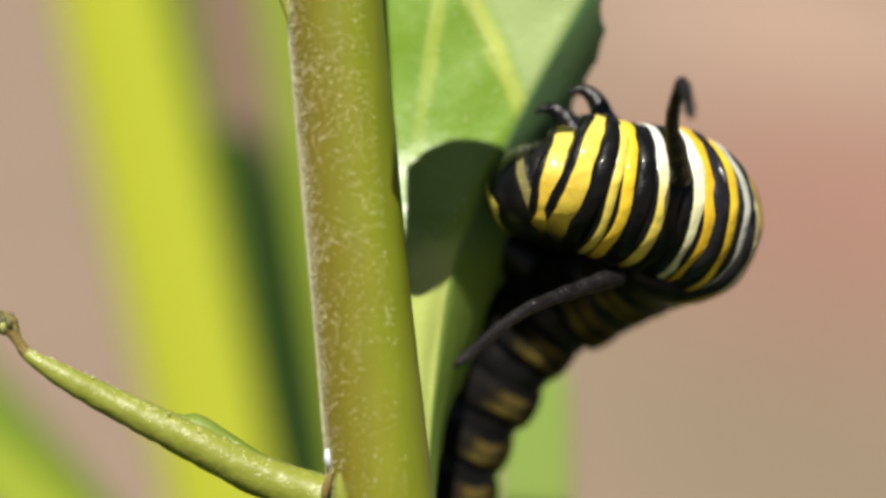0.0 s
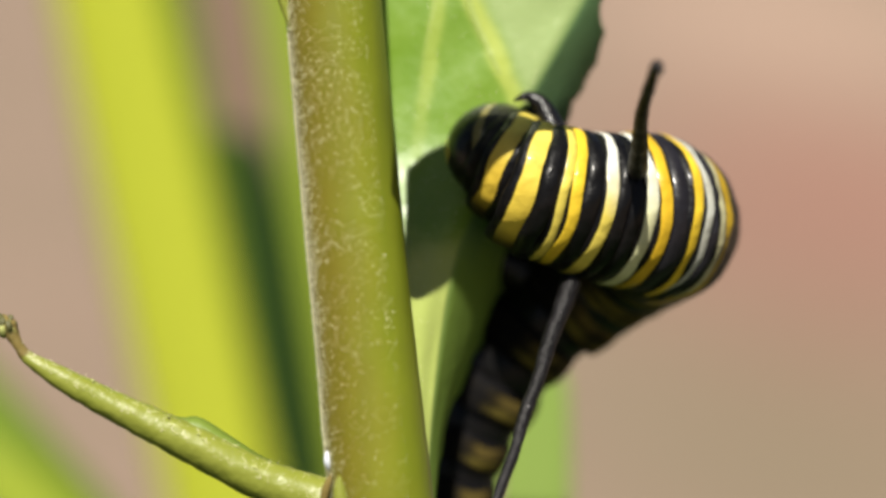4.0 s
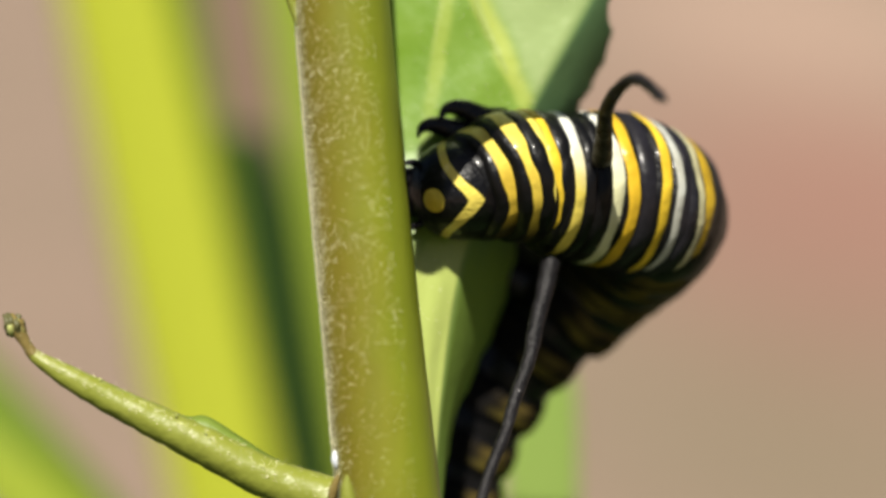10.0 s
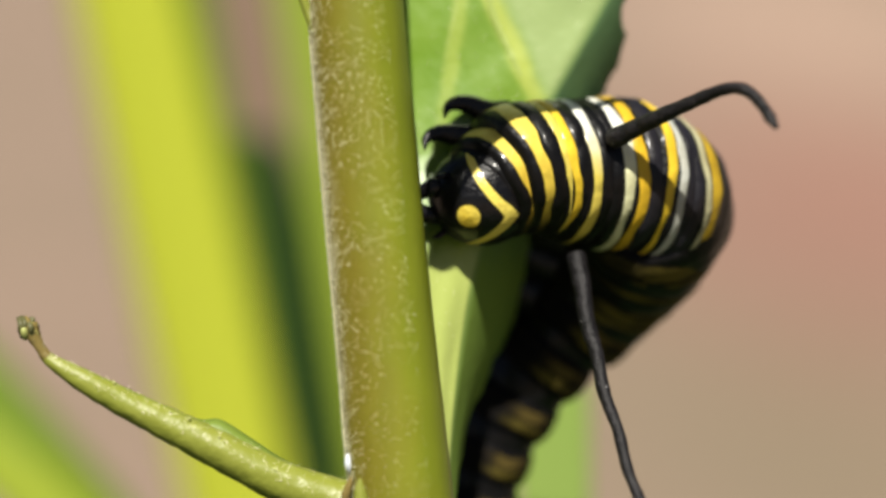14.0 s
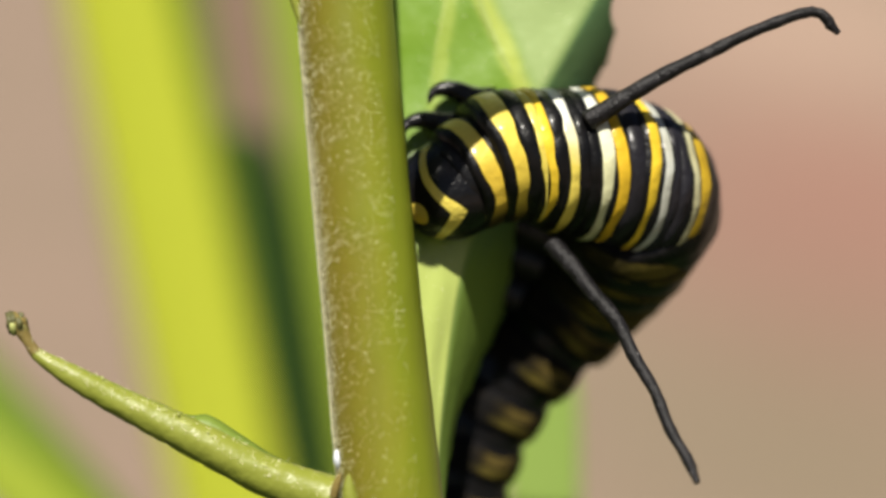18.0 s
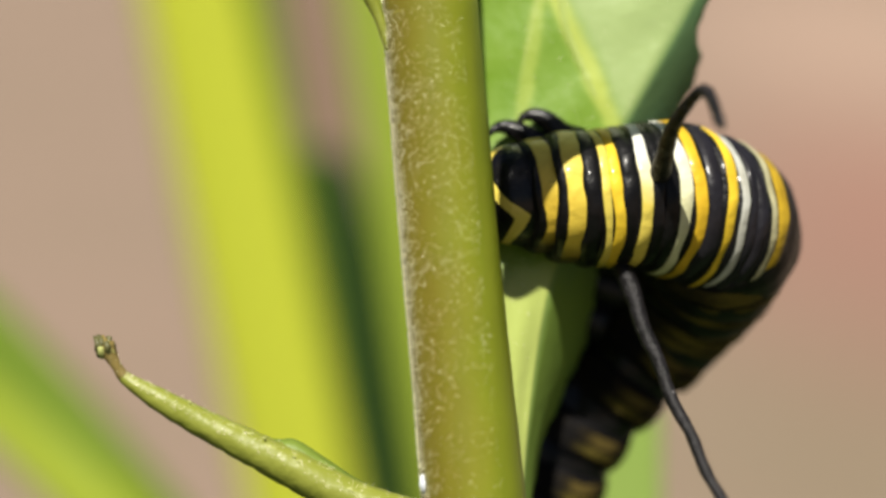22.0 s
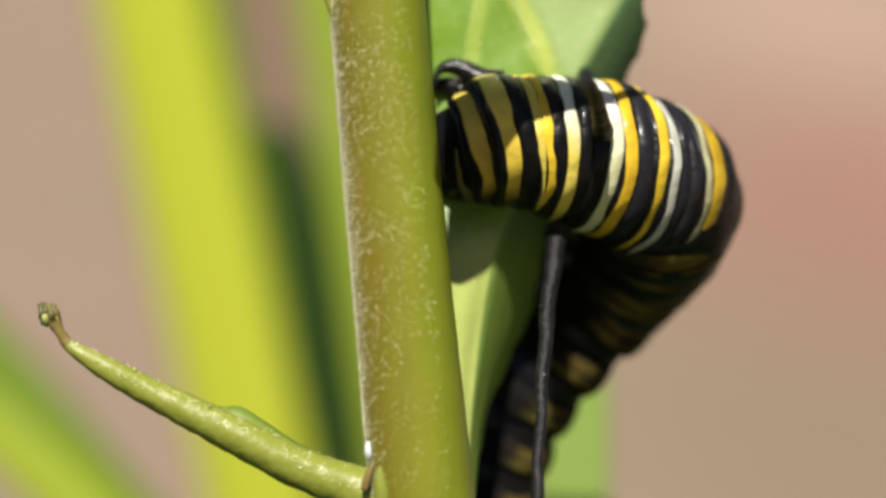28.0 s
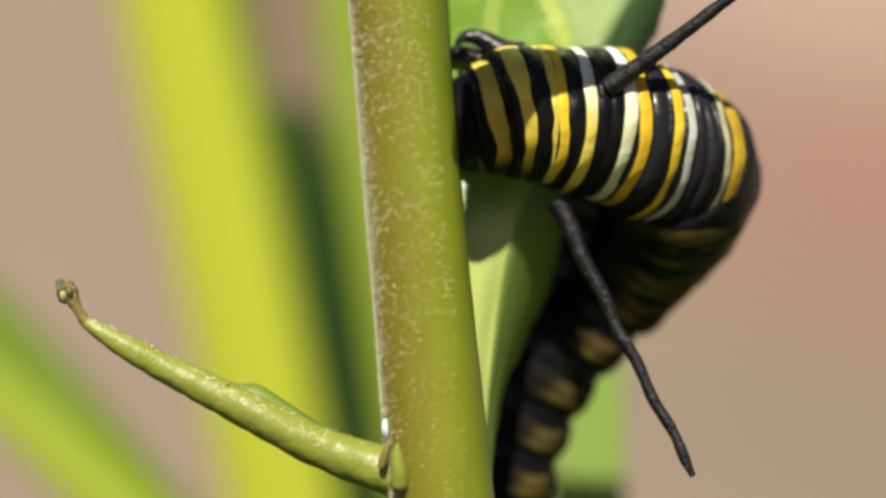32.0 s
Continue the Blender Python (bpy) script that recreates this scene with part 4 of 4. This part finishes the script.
LOWER += [
    (22.0, 2.2, -5.9, 5.6, -13.1),
    (22.5, 0.2, -5.4, 0.1, -14.3),
    (23.0, -0.4, -5.7, -1.4, -14.2),
    (23.5, -2.0, -6.7, -4.7, -13.5),
    (24.0, -3.0, -5.5, -4.3, -13.4),
    (24.5, -2.7, -6.4, -5.5, -13.2),
    (25.0, -4.6, -4.9, -8.4, -10.5),
    (25.5, -1.5, -4.7, -3.1, -13.9),
    (27.5, 0.1, -6.1, 1.6, -14.2),
    (28.0, -0.6, -5.7, -1.0, -14.3),
    (28.5, 0.9, -6.7, 1.9, -14.2),
    (29.0, -2.9, -5.2, -5.5, -13.1),
    (29.5, -1.5, -6.7, -1.7, -14.1),
    (30.0, 2.5, -6.9, 6.1, -14.2),
    (30.5, 3.3, -6.6, 5.5, -13.9),
    (31.0, -2.7, -6.7, -4.1, -14.6),
    (31.5, -4.2, -6.1, -8.4, -11.0),
    (32.0, 2.9, -6.0, 7.2, -14.2),
]
# seven marked bands from the collar to the hump at some times: plan place, radius, turn towards the lens, lean
BODY = {}
BODY[0.0] = [(1020, 315, 121, 1, 24), (1065, 333, 126, 11, 14), (1112, 345, 137, 24, 9), (1170, 358, 133, 24, 4), (1197, 375, 138, 36, 4), (1206, 382, 140, 46, 6), (1208, 395, 140, 62, 8)]
BODY[0.5] = [(1049, 265, 121, 1, 24), (1094, 283, 126, 11, 14), (1141, 295, 137, 24, 9), (1199, 308, 133, 24, 4), (1226, 325, 138, 36, 4), (1235, 332, 140, 46, 6), (1237, 345, 140, 62, 8)]
BODY[1.0] = [(962, 295, 106, -1, 24), (1012, 310, 121, 11, 13), (1065, 325, 136, 20, 13), (1117, 335, 142, 30, 3), (1183, 349, 142, 32, 6), (1195, 357, 142, 38, 7), (1205, 370, 141, 50, 8)]
BODY[3.0] = [(925, 312, 106, -1, 24), (975, 327, 121, 11, 13), (1028, 342, 136, 20, 13), (1080, 352, 142, 30, 3), (1146, 366, 142, 32, 6), (1158, 374, 142, 38, 7), (1168, 387, 141, 50, 8)]
BODY[6.0] = [(945, 289, 108, 5, 18), (987, 302, 118, 13, 14), (1039, 317, 129, 19, 15), (1096, 334, 140, 21, 11), (1151, 354, 143, 30, 6), (1164, 362, 143, 35, 7), (1177, 375, 142, 47, 8)]
BODY[9.0] = [(917, 314, 113, 22, -17), (955, 314, 123, 19, -14), (988, 327, 136, 23, 1), (1045, 334, 143, 26, -1), (1113, 347, 143, 27, 3), (1129, 357, 143, 32, 5), (1150, 369, 142, 43, 7)]
BODY[13.0] = [(869, 282, 119, 28, -23), (909, 279, 131, 26, -16), (944, 284, 140, 31, -6), (1002, 289, 145, 29, -6), (1068, 300, 145, 28, 2), (1088, 315, 145, 31, 4), (1121, 335, 143, 43, 6)]
BODY[18.0] = [(862, 277, 121, 18, -20), (915, 275, 128, 14, -12), (947, 282, 135, 22, -6), (1002, 287, 145, 22, -7), (1067, 302, 145, 26, 2), (1087, 315, 145, 30, 4), (1125, 336, 143, 42, 6)]
BODY[20.0] = [(825, 288, 117, 11, -5), (882, 284, 123, 9, -9), (928, 283, 128, 17, -2), (980, 286, 135, 23, -5), (1043, 306, 145, 26, 2), (1060, 320, 145, 32, 4), (1103, 340, 143, 44, 6)]
BODY[24.0] = [(825, 285, 113, 10, -1), (882, 290, 118, 12, -2), (935, 284, 128, 13, -1), (978, 287, 140, 25, -3), (1041, 306, 145, 30, 3), (1063, 321, 145, 33, 5), (1108, 341, 143, 44, 7)]
BODY[28.0] = [(804, 261, 120, 13, -14), (863, 266, 125, 12, -9), (902, 273, 138, 16, -1), (961, 285, 141, 22, 3), (1024, 305, 145, 27, 3), (1044, 320, 145, 31, 5), (1096, 340, 144, 42, 7)]
BODY[32.0] = [(805, 249, 120, 14, -12), (853, 254, 120, 13, -4), (895, 261, 128, 20, 2), (955, 266, 138, 22, 3), (1015, 290, 145, 29, 3), (1038, 303, 145, 32, 5), (1098, 332, 144, 43, 7)]
# the rear from the hump to the tail: plan place, radius, depth
REAR = {}
REAR[0.0] = [(1174, 406, 120, 9.4), (1102, 458, 92, 12.0), (1018, 518, 82, 12.8), (930, 588, 78, 13.2), (868, 688, 78, 13.6), (824, 778, 78, 13.8), (802, 865, 76, 13.8), (788, 955, 70, 13.8)]
REAR[9.0] = [(1124, 400, 127, 9.4), (1068, 462, 103, 12.0), (1003, 532, 94, 12.8), (926, 602, 85, 13.2), (864, 695, 80, 13.6), (820, 785, 78, 13.8), (798, 870, 76, 13.8), (786, 955, 70, 13.8)]
REAR[13.0] = [(1103, 398, 132, 9.3), (1056, 472, 111, 11.9), (996, 543, 97, 12.8), (924, 615, 87, 13.2), (864, 703, 82, 13.6), (824, 793, 78, 13.8), (802, 878, 76, 13.8), (788, 960, 70, 13.8)]
REAR[20.0] = [(1088, 404, 138, 9.2), (1046, 480, 120, 11.8), (988, 555, 102, 12.8), (920, 632, 92, 13.2), (862, 715, 86, 13.6), (826, 803, 80, 13.8), (806, 890, 76, 13.8), (790, 970, 70, 13.8)]
REAR[32.0] = [(1088, 396, 138, 9.2), (1048, 472, 120, 11.8), (990, 548, 102, 12.8), (924, 628, 92, 13.2), (866, 715, 86, 13.6), (830, 803, 80, 13.8), (808, 890, 76, 13.8), (790, 970, 70, 13.8)]
# the unseen leaf's nodding, which shifts its shade: seconds, millimetres down
NOD = [(0, 2.2), (3, 2.2), (6, 2.2), (8, 1.7), (9, 0.2), (10, 0.5), (13, 0), (18, 0), (21.5, 0.3), (24, 1.6), (28, 1.8), (32, 1.8)]
GIVE = (0.9, 1.0, 1.0, 0.9, 0.65, 0.5, 0.35)      # how far each marked band follows the back's quick moves


def table(rows, t):
    """Values of a time table at t, eased between its rows."""
    for a, b in zip(rows, rows[1:]):
        if t <= b[0]:
            f = max(0.0, (t - a[0]) / (b[0] - a[0]))
            f = f * f * (3 - 2 * f)
            return [x + (y - x) * f for x, y in zip(a[1:], b[1:])]
    return list(rows[-1][1:])


def blend(table_of, t):
    """Rows of a keyed posture at t, and the two key times round it with the share of the later."""
    keys = sorted(table_of)
    k = max(i for i in range(len(keys) - 1) if keys[i] <= t)
    f = min(1.0, (t - keys[k]) / (keys[k + 1] - keys[k]))
    rows = [[x + (y - x) * f for x, y in zip(p, q)] for p, q in zip(table_of[keys[k]], table_of[keys[k + 1]])]
    return rows, keys[k], keys[k + 1], f


def frame_of(origin, ahead, up):
    x = ahead.normalized()
    z = (up - x * up.dot(x)).normalized()
    y = z.cross(x)
    return Matrix.Translation(origin) @ Matrix((x, y, z)).transposed().to_4x4()


def head_pose(t):
    x, d, z, turn, nod = table(HEAD, t)
    a, e = radians(turn), radians(nod * 1.7)
    face = Vector((-math.sin(a) * math.cos(e), -math.cos(a) * math.cos(e), math.sin(e)))
    crown = Vector((math.cos(a), -math.sin(a), 0.012 * nod))
    return frame_of(Vector((x, d, z)), face, crown)


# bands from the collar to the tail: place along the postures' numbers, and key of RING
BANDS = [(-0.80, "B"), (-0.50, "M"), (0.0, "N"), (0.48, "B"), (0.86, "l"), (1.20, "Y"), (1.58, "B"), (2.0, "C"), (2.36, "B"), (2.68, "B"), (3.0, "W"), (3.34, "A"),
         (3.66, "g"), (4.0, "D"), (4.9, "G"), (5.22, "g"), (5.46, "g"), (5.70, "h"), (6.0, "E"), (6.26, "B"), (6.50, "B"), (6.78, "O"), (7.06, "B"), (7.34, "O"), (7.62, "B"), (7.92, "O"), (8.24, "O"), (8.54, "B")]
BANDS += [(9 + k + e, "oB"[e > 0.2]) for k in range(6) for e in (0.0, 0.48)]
CREST = 2.5                      # the band that carries the feelers


def along(points, p):
    """A place on the smooth line through points, at a fractional number p."""
    n = len(points)
    k = min(max(int(math.floor(p)), 0), n - 2)
    f = p - k
    a, b, c, d = (np.array(points[min(max(k + i, 0), n - 1)], dtype=float) for i in (-1, 0, 1, 2))
    return 0.5 * (2 * b + (c - a) * f + (2 * a - 5 * b + 4 * c - d) * f * f + (3 * b - a - 3 * c + d) * f ** 3)


def spine(t):
    """Head pose, and the line of (centre, way ahead, way to the back, radius) from the collar to the tail, in millimetres."""
    marks, t0, t1, f = blend(BODY, t)
    now, was, will = (table(BACK, x)[:2] for x in (t, t0, t1))
    dx, dz = (now[i] - was[i] * (1 - f) - will[i] * f for i in (0, 1))
    for row, give in zip(marks, GIVE):
        row[0] += dx / 0.03 * give
        row[1] -= dz / 0.03 * give
    depth = [4.7] * 7
    for k in range(1, 7):
        depth[k] = depth[k - 1] + min(1.3, (marks[k][0] - marks[k - 1][0]) * 0.03 * math.tan(radians((marks[k][3] + marks[k - 1][3]) / 2)))
    line = []
    for (u, v, r, turn, lean), d in zip(marks, depth):
        e, w = radians(lean), radians(turn)
        top = Vector((math.sin(e), 0, math.cos(e)))
        ahead = Vector((-top.z, 0, top.x)) * math.cos(w) + Vector((0, -math.sin(w), 0))
        line.append((at(u, v, d), ahead, top.cross(ahead), r * 0.03 * (1 + d / REACH)))
    rear = [(u, v, r, d + 0.7 * (depth[6] - 7.4)) for u, v, r, d in blend(REAR, t)[0]]
    spots = [line[-1][0]] + [at(u, v, d) for u, v, _, d in rear]
    for k, (u, v, r, d) in enumerate(rear):
        ahead = (spots[k] - spots[min(k + 2, len(spots) - 1)]).normalized()
        hint = line[6][2].lerp(Vector((0.78, -0.55, -0.30)), min(1.0, (k + 1) / 3))
        line.append((spots[k + 1], ahead, hint, r * 0.03 * (1 + d / REACH)))
    head = head_pose(t)
    c = head.translation.copy()
    deep = c.y - 5.0
    c.y = 4.7 - 0.012 * max(0.0, marks[0][3]) + deep
    head.translation = c
    face = head.to_3x3().col[0]
    way = (c - line[0][0]).normalized() * 0.45 + line[0][1] * 0.45 + face * (0.75 * max(0.0, -face.y))
    return head, [(c, way, line[0][2], 2.75)] + line


def ring_pose(line, p):
    """Pose and radius of a ring at the postures' number p; the head's centre is number -1."""
    c = Vector(along([q[0] for q in line], p + 1))
    ahead = Vector(along([q[1] for q in line], p + 1))
    back = Vector(along([q[2] for q in line], p + 1))
    r = float(along([[q[3]] for q in line], p + 1)[0])
    return frame_of(c, ahead, ahead.cross(back)), r


def body_poses(t):
    """Poses of head, then of each band, in the plant's frame, in millimetres."""
    head, line = spine(t)
    return [head] + [ring_pose(line, p)[0] for p, _ in BANDS]


def ring_sizes():
    """Radius and length of each band, long enough to reach its neighbours on the outside of the bends."""
    line = spine(20.0)[1]
    rings = [ring_pose(line, p) for p, _ in BANDS]
    gaps = []
    for (m, r), (n, q) in zip(rings, rings[1:]):
        gaps.append(max((m @ Vector((0, r * math.sin(w), r * math.cos(w))) - n @ Vector((0, q * math.sin(w), q * math.cos(w)))).length for w in (0.8, 1.57, 2.3)))
    gaps = [gaps[0]] + gaps + [gaps[-1]]
    return [(r, (gaps[j] + gaps[j + 1]) / 2 * 1.42) for j, (_, r) in enumerate(rings)]


def barrel(radius, length, seed=0, sides=120, steps=10):
    """One band of the body: a soft ring, head end at +x, closed towards the inside."""
    rng = np.random.RandomState(seed)
    ph = rng.rand(3) * 6.28
    verts, faces, uvs = [], [], []
    for i in range(-1, steps + 2):
        u = min(max(i / steps, 0.0), 1.0)
        x = length * (0.5 - u)
        r = radius * (1 - 0.075 * abs(2 * u - 1) ** 2.6)
        if i in (-1, steps + 1):
            r *= 0.55
        for k in range(sides + 1):
            w = 2 * math.pi * k / sides
            rr = r * (1 + 0.010 * math.sin(3 * w + ph[0]) + 0.006 * math.sin(7 * w + ph[1]) + 0.004 * math.sin(13 * w + ph[2] + 3 * u))
            verts.append((x + 0.06 * math.sin(5 * w + ph[2]), rr * math.sin(w), rr * math.cos(w)))
            uvs.append((u, k / sides))
    for i in range(steps + 2):
        for k in range(sides):
            a = i * (sides + 1) + k
            faces.append((a, a + 1, a + sides + 2, a + sides + 1))
    return verts, faces, uvs


SECTIONS = 24
FEELER = (12.4, 16.2)


def caterpillar():
    base = at(830, 910, 13.5)
    bug = thing("caterpillar", base, "plump caterpillar with black, yellow and white bands feeding on the leaf", "caterpillar")
    # head: a rounded capsule with a snout
    verts, faces = [], []
    n, m = 28, 40
    for i in range(n + 1):
        th = math.pi * i / n
        for k in range(m):
            w = 2 * math.pi * k / m
            d = Vector((math.cos(th), math.sin(th) * math.cos(w), math.sin(th) * math.sin(w)))
            r = 3.0 * (1 - 0.06 * abs(d.y) + 0.10 * max(0, -d.z) * max(0, d.x))
            verts.append(d * r)
    for i in range(n):
        for k in range(m):
            j = (k + 1) % m
            faces.append((i * m + k, i * m + j, (i + 1) * m + j, (i + 1) * m + k))
    head = part("head", verts, faces, head_mat(), bug, "glossy black head with a yellow triangle and bands", local=True)
    for s in (-1, 1):
        v, f = tube(spline([(1.4, s * 0.9, -2.0, 0.55), (1.9, s * 0.8, -2.6, 0.5), (2.0, s * 0.4, -3.1, 0.3), (1.9, s * 0.2, -3.3, 0.05)], 10), 12)
        part("mandible", v, f, M_LEG, head, local=True)
        v, f = tube(spline([(1.6, s * 1.6, -1.5, 0.22), (2.2, s * 1.8, -1.9, 0.2), (2.6, s * 1.8, -2.1, 0.08)], 6), 8)
        part("antenna", v, f, M_LEG, head, local=True)
    segs, sizes = [], ring_sizes()
    for j, ((radius, length), (p, key)) in enumerate(zip(sizes, BANDS)):
        if p > 8.7:
            radius *= 1.05 if key == "o" else 0.93
        v, f, uv = barrel(radius, length, j)
        segs.append(part("body_segment", v, f, RING[key], bug, "", uv, local=True))

    def nearest(p):
        return min(range(len(BANDS)), key=lambda j: abs(BANDS[j][0] - p))

    # hooked legs of the chest, on both flanks
    for p, swing, reach in ((-0.5, -20, 1.3), (0.0, -16, 1.45), (1.2, -34, 0.8)):
        j = nearest(p)
        r = sizes[j][0]
        for s in (1, -1):
            w = radians(swing if s > 0 else -80 + swing)
            o = Vector((0, math.sin(w), math.cos(w)))
            c, fwd = o * r * 0.86, Vector((1, 0, 0))
            pts = [(*(c - fwd * 1.3), 0.85), (*(c + o * 0.35 * reach - fwd * 0.3), 0.74), (*(c + o * 0.95 * reach + fwd * 0.5), 0.55), (*(c + o * 1.2 * reach + fwd * 1.2), 0.42), (*(c + o * 1.15 * reach + fwd * 1.8), 0.26), (*(c + o * 0.8 * reach + fwd * 2.3), 0.05)]
            v, f = tube(spline(pts, 22), 16, rough=0.03)
            part("leg", v, f, M_LEG, segs[j], "short glossy black hooked leg", local=True)
    # stubby prolegs that grip the leaf
    rest = body_poses(9.0)
    for p, reach in ((7.06, 6.2), (7.62, 6.0), (8.24, 5.4), (9.0, 4.6), (10.0, 3.8), (11.0, 3.4), (12.0, 3.3)):
        j = nearest(p)
        turn = rest[j + 1].to_3x3().inverted()
        r = sizes[j][0]
        for way in ((-0.86, -0.10, 0.42), (-0.74, 0.55, 0.36)):
            o = (turn @ Vector(way)).normalized()
            c = o * r * 0.6
            v, f = tube(spline([(*c, 1.8), (*(c + o * reach * 0.4), 1.6), (*(c + o * reach * 0.7), 1.3), (*(c + o * reach * 0.92), 1.0), (*(c + o * reach), 0.4)], 12), 18)
            part("proleg", v, f, M_LEG, segs[j], "stubby black gripping leg", local=True)
    feelers = []
    for side in range(2):
        chain = []
        for k in range(SECTIONS):
            step = FEELER[side] / SECTIONS
            pts = []
            for e, g in ((-0.8, 0.75), (-0.7, 0.97), (-0.6, 0.995), (-0.5, 1.0), (0, 1.0), (0.5, 1.0), (0.6, 0.995), (0.7, 0.97), (0.8, 0.75)):
                a = min(max((k + 0.5 + e) / SECTIONS, 0.0), 1.0)
                r = (0.30 + 0.27 * (1 - a) ** 2.2 + 0.012 * math.sin(a * 61 + side * 2) + 0.010 * math.sin(a * 27)) * (1 - max(0.0, a - 0.955) * 9)
                pts.append((e * step, 0, 0, r * g))
            v, f = tube(pts, 18, rough=0.03, seed=k)
            chain.append(part("feeler_section", v, f, M_TENT, bug, "velvety black section of a long feeler", local=True))
        feelers.append(chain)
    return bug, head, segs, feelers


BUG, BUG_HEAD, BUG_SEGMENTS, BUG_FEELERS = caterpillar()


def feeler_line(foot_at, points, forward, reach):
    """A line of set length from the foot through flat points, coming towards the lens by as much as the length asks for."""
    flat = spline([(0, 0)] + points, 48)
    hop = np.linalg.norm(np.diff(flat, axis=0), axis=1)
    run = np.concatenate([[0], np.cumsum(hop)])
    total = run[-1]
    lo, hi = 0.0, forward
    for _ in range(24):
        k = (lo + hi) / 2
        rise = 1 - (1 - run / total) ** 1.05
        length = np.sum(np.sqrt(hop ** 2 + (k * np.diff(rise)) ** 2))
        lo, hi = (k, hi) if length < reach else (lo, k)
    depth = -k * rise
    flat = flat + np.outer(0.07 * np.sin(run * 1.5) * np.minimum(1, run / 3), (0.8, 0.6))
    x0, d0, z0 = foot_at
    k = 1 + (d0 + depth) / REACH
    xyz = np.stack([(x0 + flat[:, 0]) * k, d0 + depth, (z0 + flat[:, 1]) * k], axis=1)
    seg = np.concatenate([[0], np.cumsum(np.linalg.norm(np.diff(xyz, axis=0), axis=1))])
    marks = (np.arange(SECTIONS) + 0.5) / SECTIONS * seg[-1]
    mid = np.stack([np.interp(marks, seg, xyz[:, c]) for c in range(3)], axis=1)
    e = seg[-1] / SECTIONS * 0.5
    a = np.stack([np.interp(marks - e, seg, xyz[:, c]) for c in range(3)], axis=1)
    b = np.stack([np.interp(marks + e, seg, xyz[:, c]) for c in range(3)], axis=1)
    return [(Vector(p), Vector(q - r)) for p, q, r in zip(mid, b, a)]


def metric(m):
    """A pose in the caterpillar's space, in metres, from one in the plant's frame, in millimetres."""
    c = m.copy()
    c.translation = (m.translation - Vector(BUG["shift"])) * MM
    return c


def motions():
    times = [i * 0.5 for i in range(65)]
    rows = [[] for _ in range(len(BUG_SEGMENTS) + 1)]
    feel = [[[] for _ in range(SECTIONS)] for _ in range(2)]
    for t in times:
        poses = body_poses(t)
        for k, m in enumerate(poses):
            rows[k].append((t, metric(m)))
        crest, girth = ring_pose(spine(t)[1], CREST)
        for side, data in ((0, UPPER), (1, LOWER)):
            x, z, sx, sz = table(BACK, t)
            h = 0.5 - side
            x, z = x + sx * h, z + sz * h
            # the foot sits on the crest's flank that faces the lens
            off = (Vector((x, 0, z)) * (1 + crest.translation.y / REACH) - crest.translation)
            off = min(girth - 0.25, abs(off.z))
            foot_at = (x, crest.translation.y - math.sqrt(girth ** 2 - off ** 2) + 0.3, z)
            v = table(data, t)
            pts = [tuple(v[i:i + 2]) for i in range(0, len(v), 2)]
            for k, (p, ahead) in enumerate(feeler_line(foot_at, pts, 9.5, FEELER[side])):
                feel[side][k].append((t, metric(frame_of(p, ahead, Vector((0.05, -0.7, 0.7))))))
    rest = YOUNG.location.copy()
    walk(YOUNG, [(t, Matrix.Translation(rest - Vector((0.1, 0, 1)) * sink * MM)) for t, sink in NOD])
    walk(BUG_HEAD, rows[0])
    for ob, r in zip(BUG_SEGMENTS, rows[1:]):
        walk(ob, r)
    for chain, data in zip(BUG_FEELERS, feel):
        for ob, r in zip(chain, data):
            walk(ob, r)


motions()
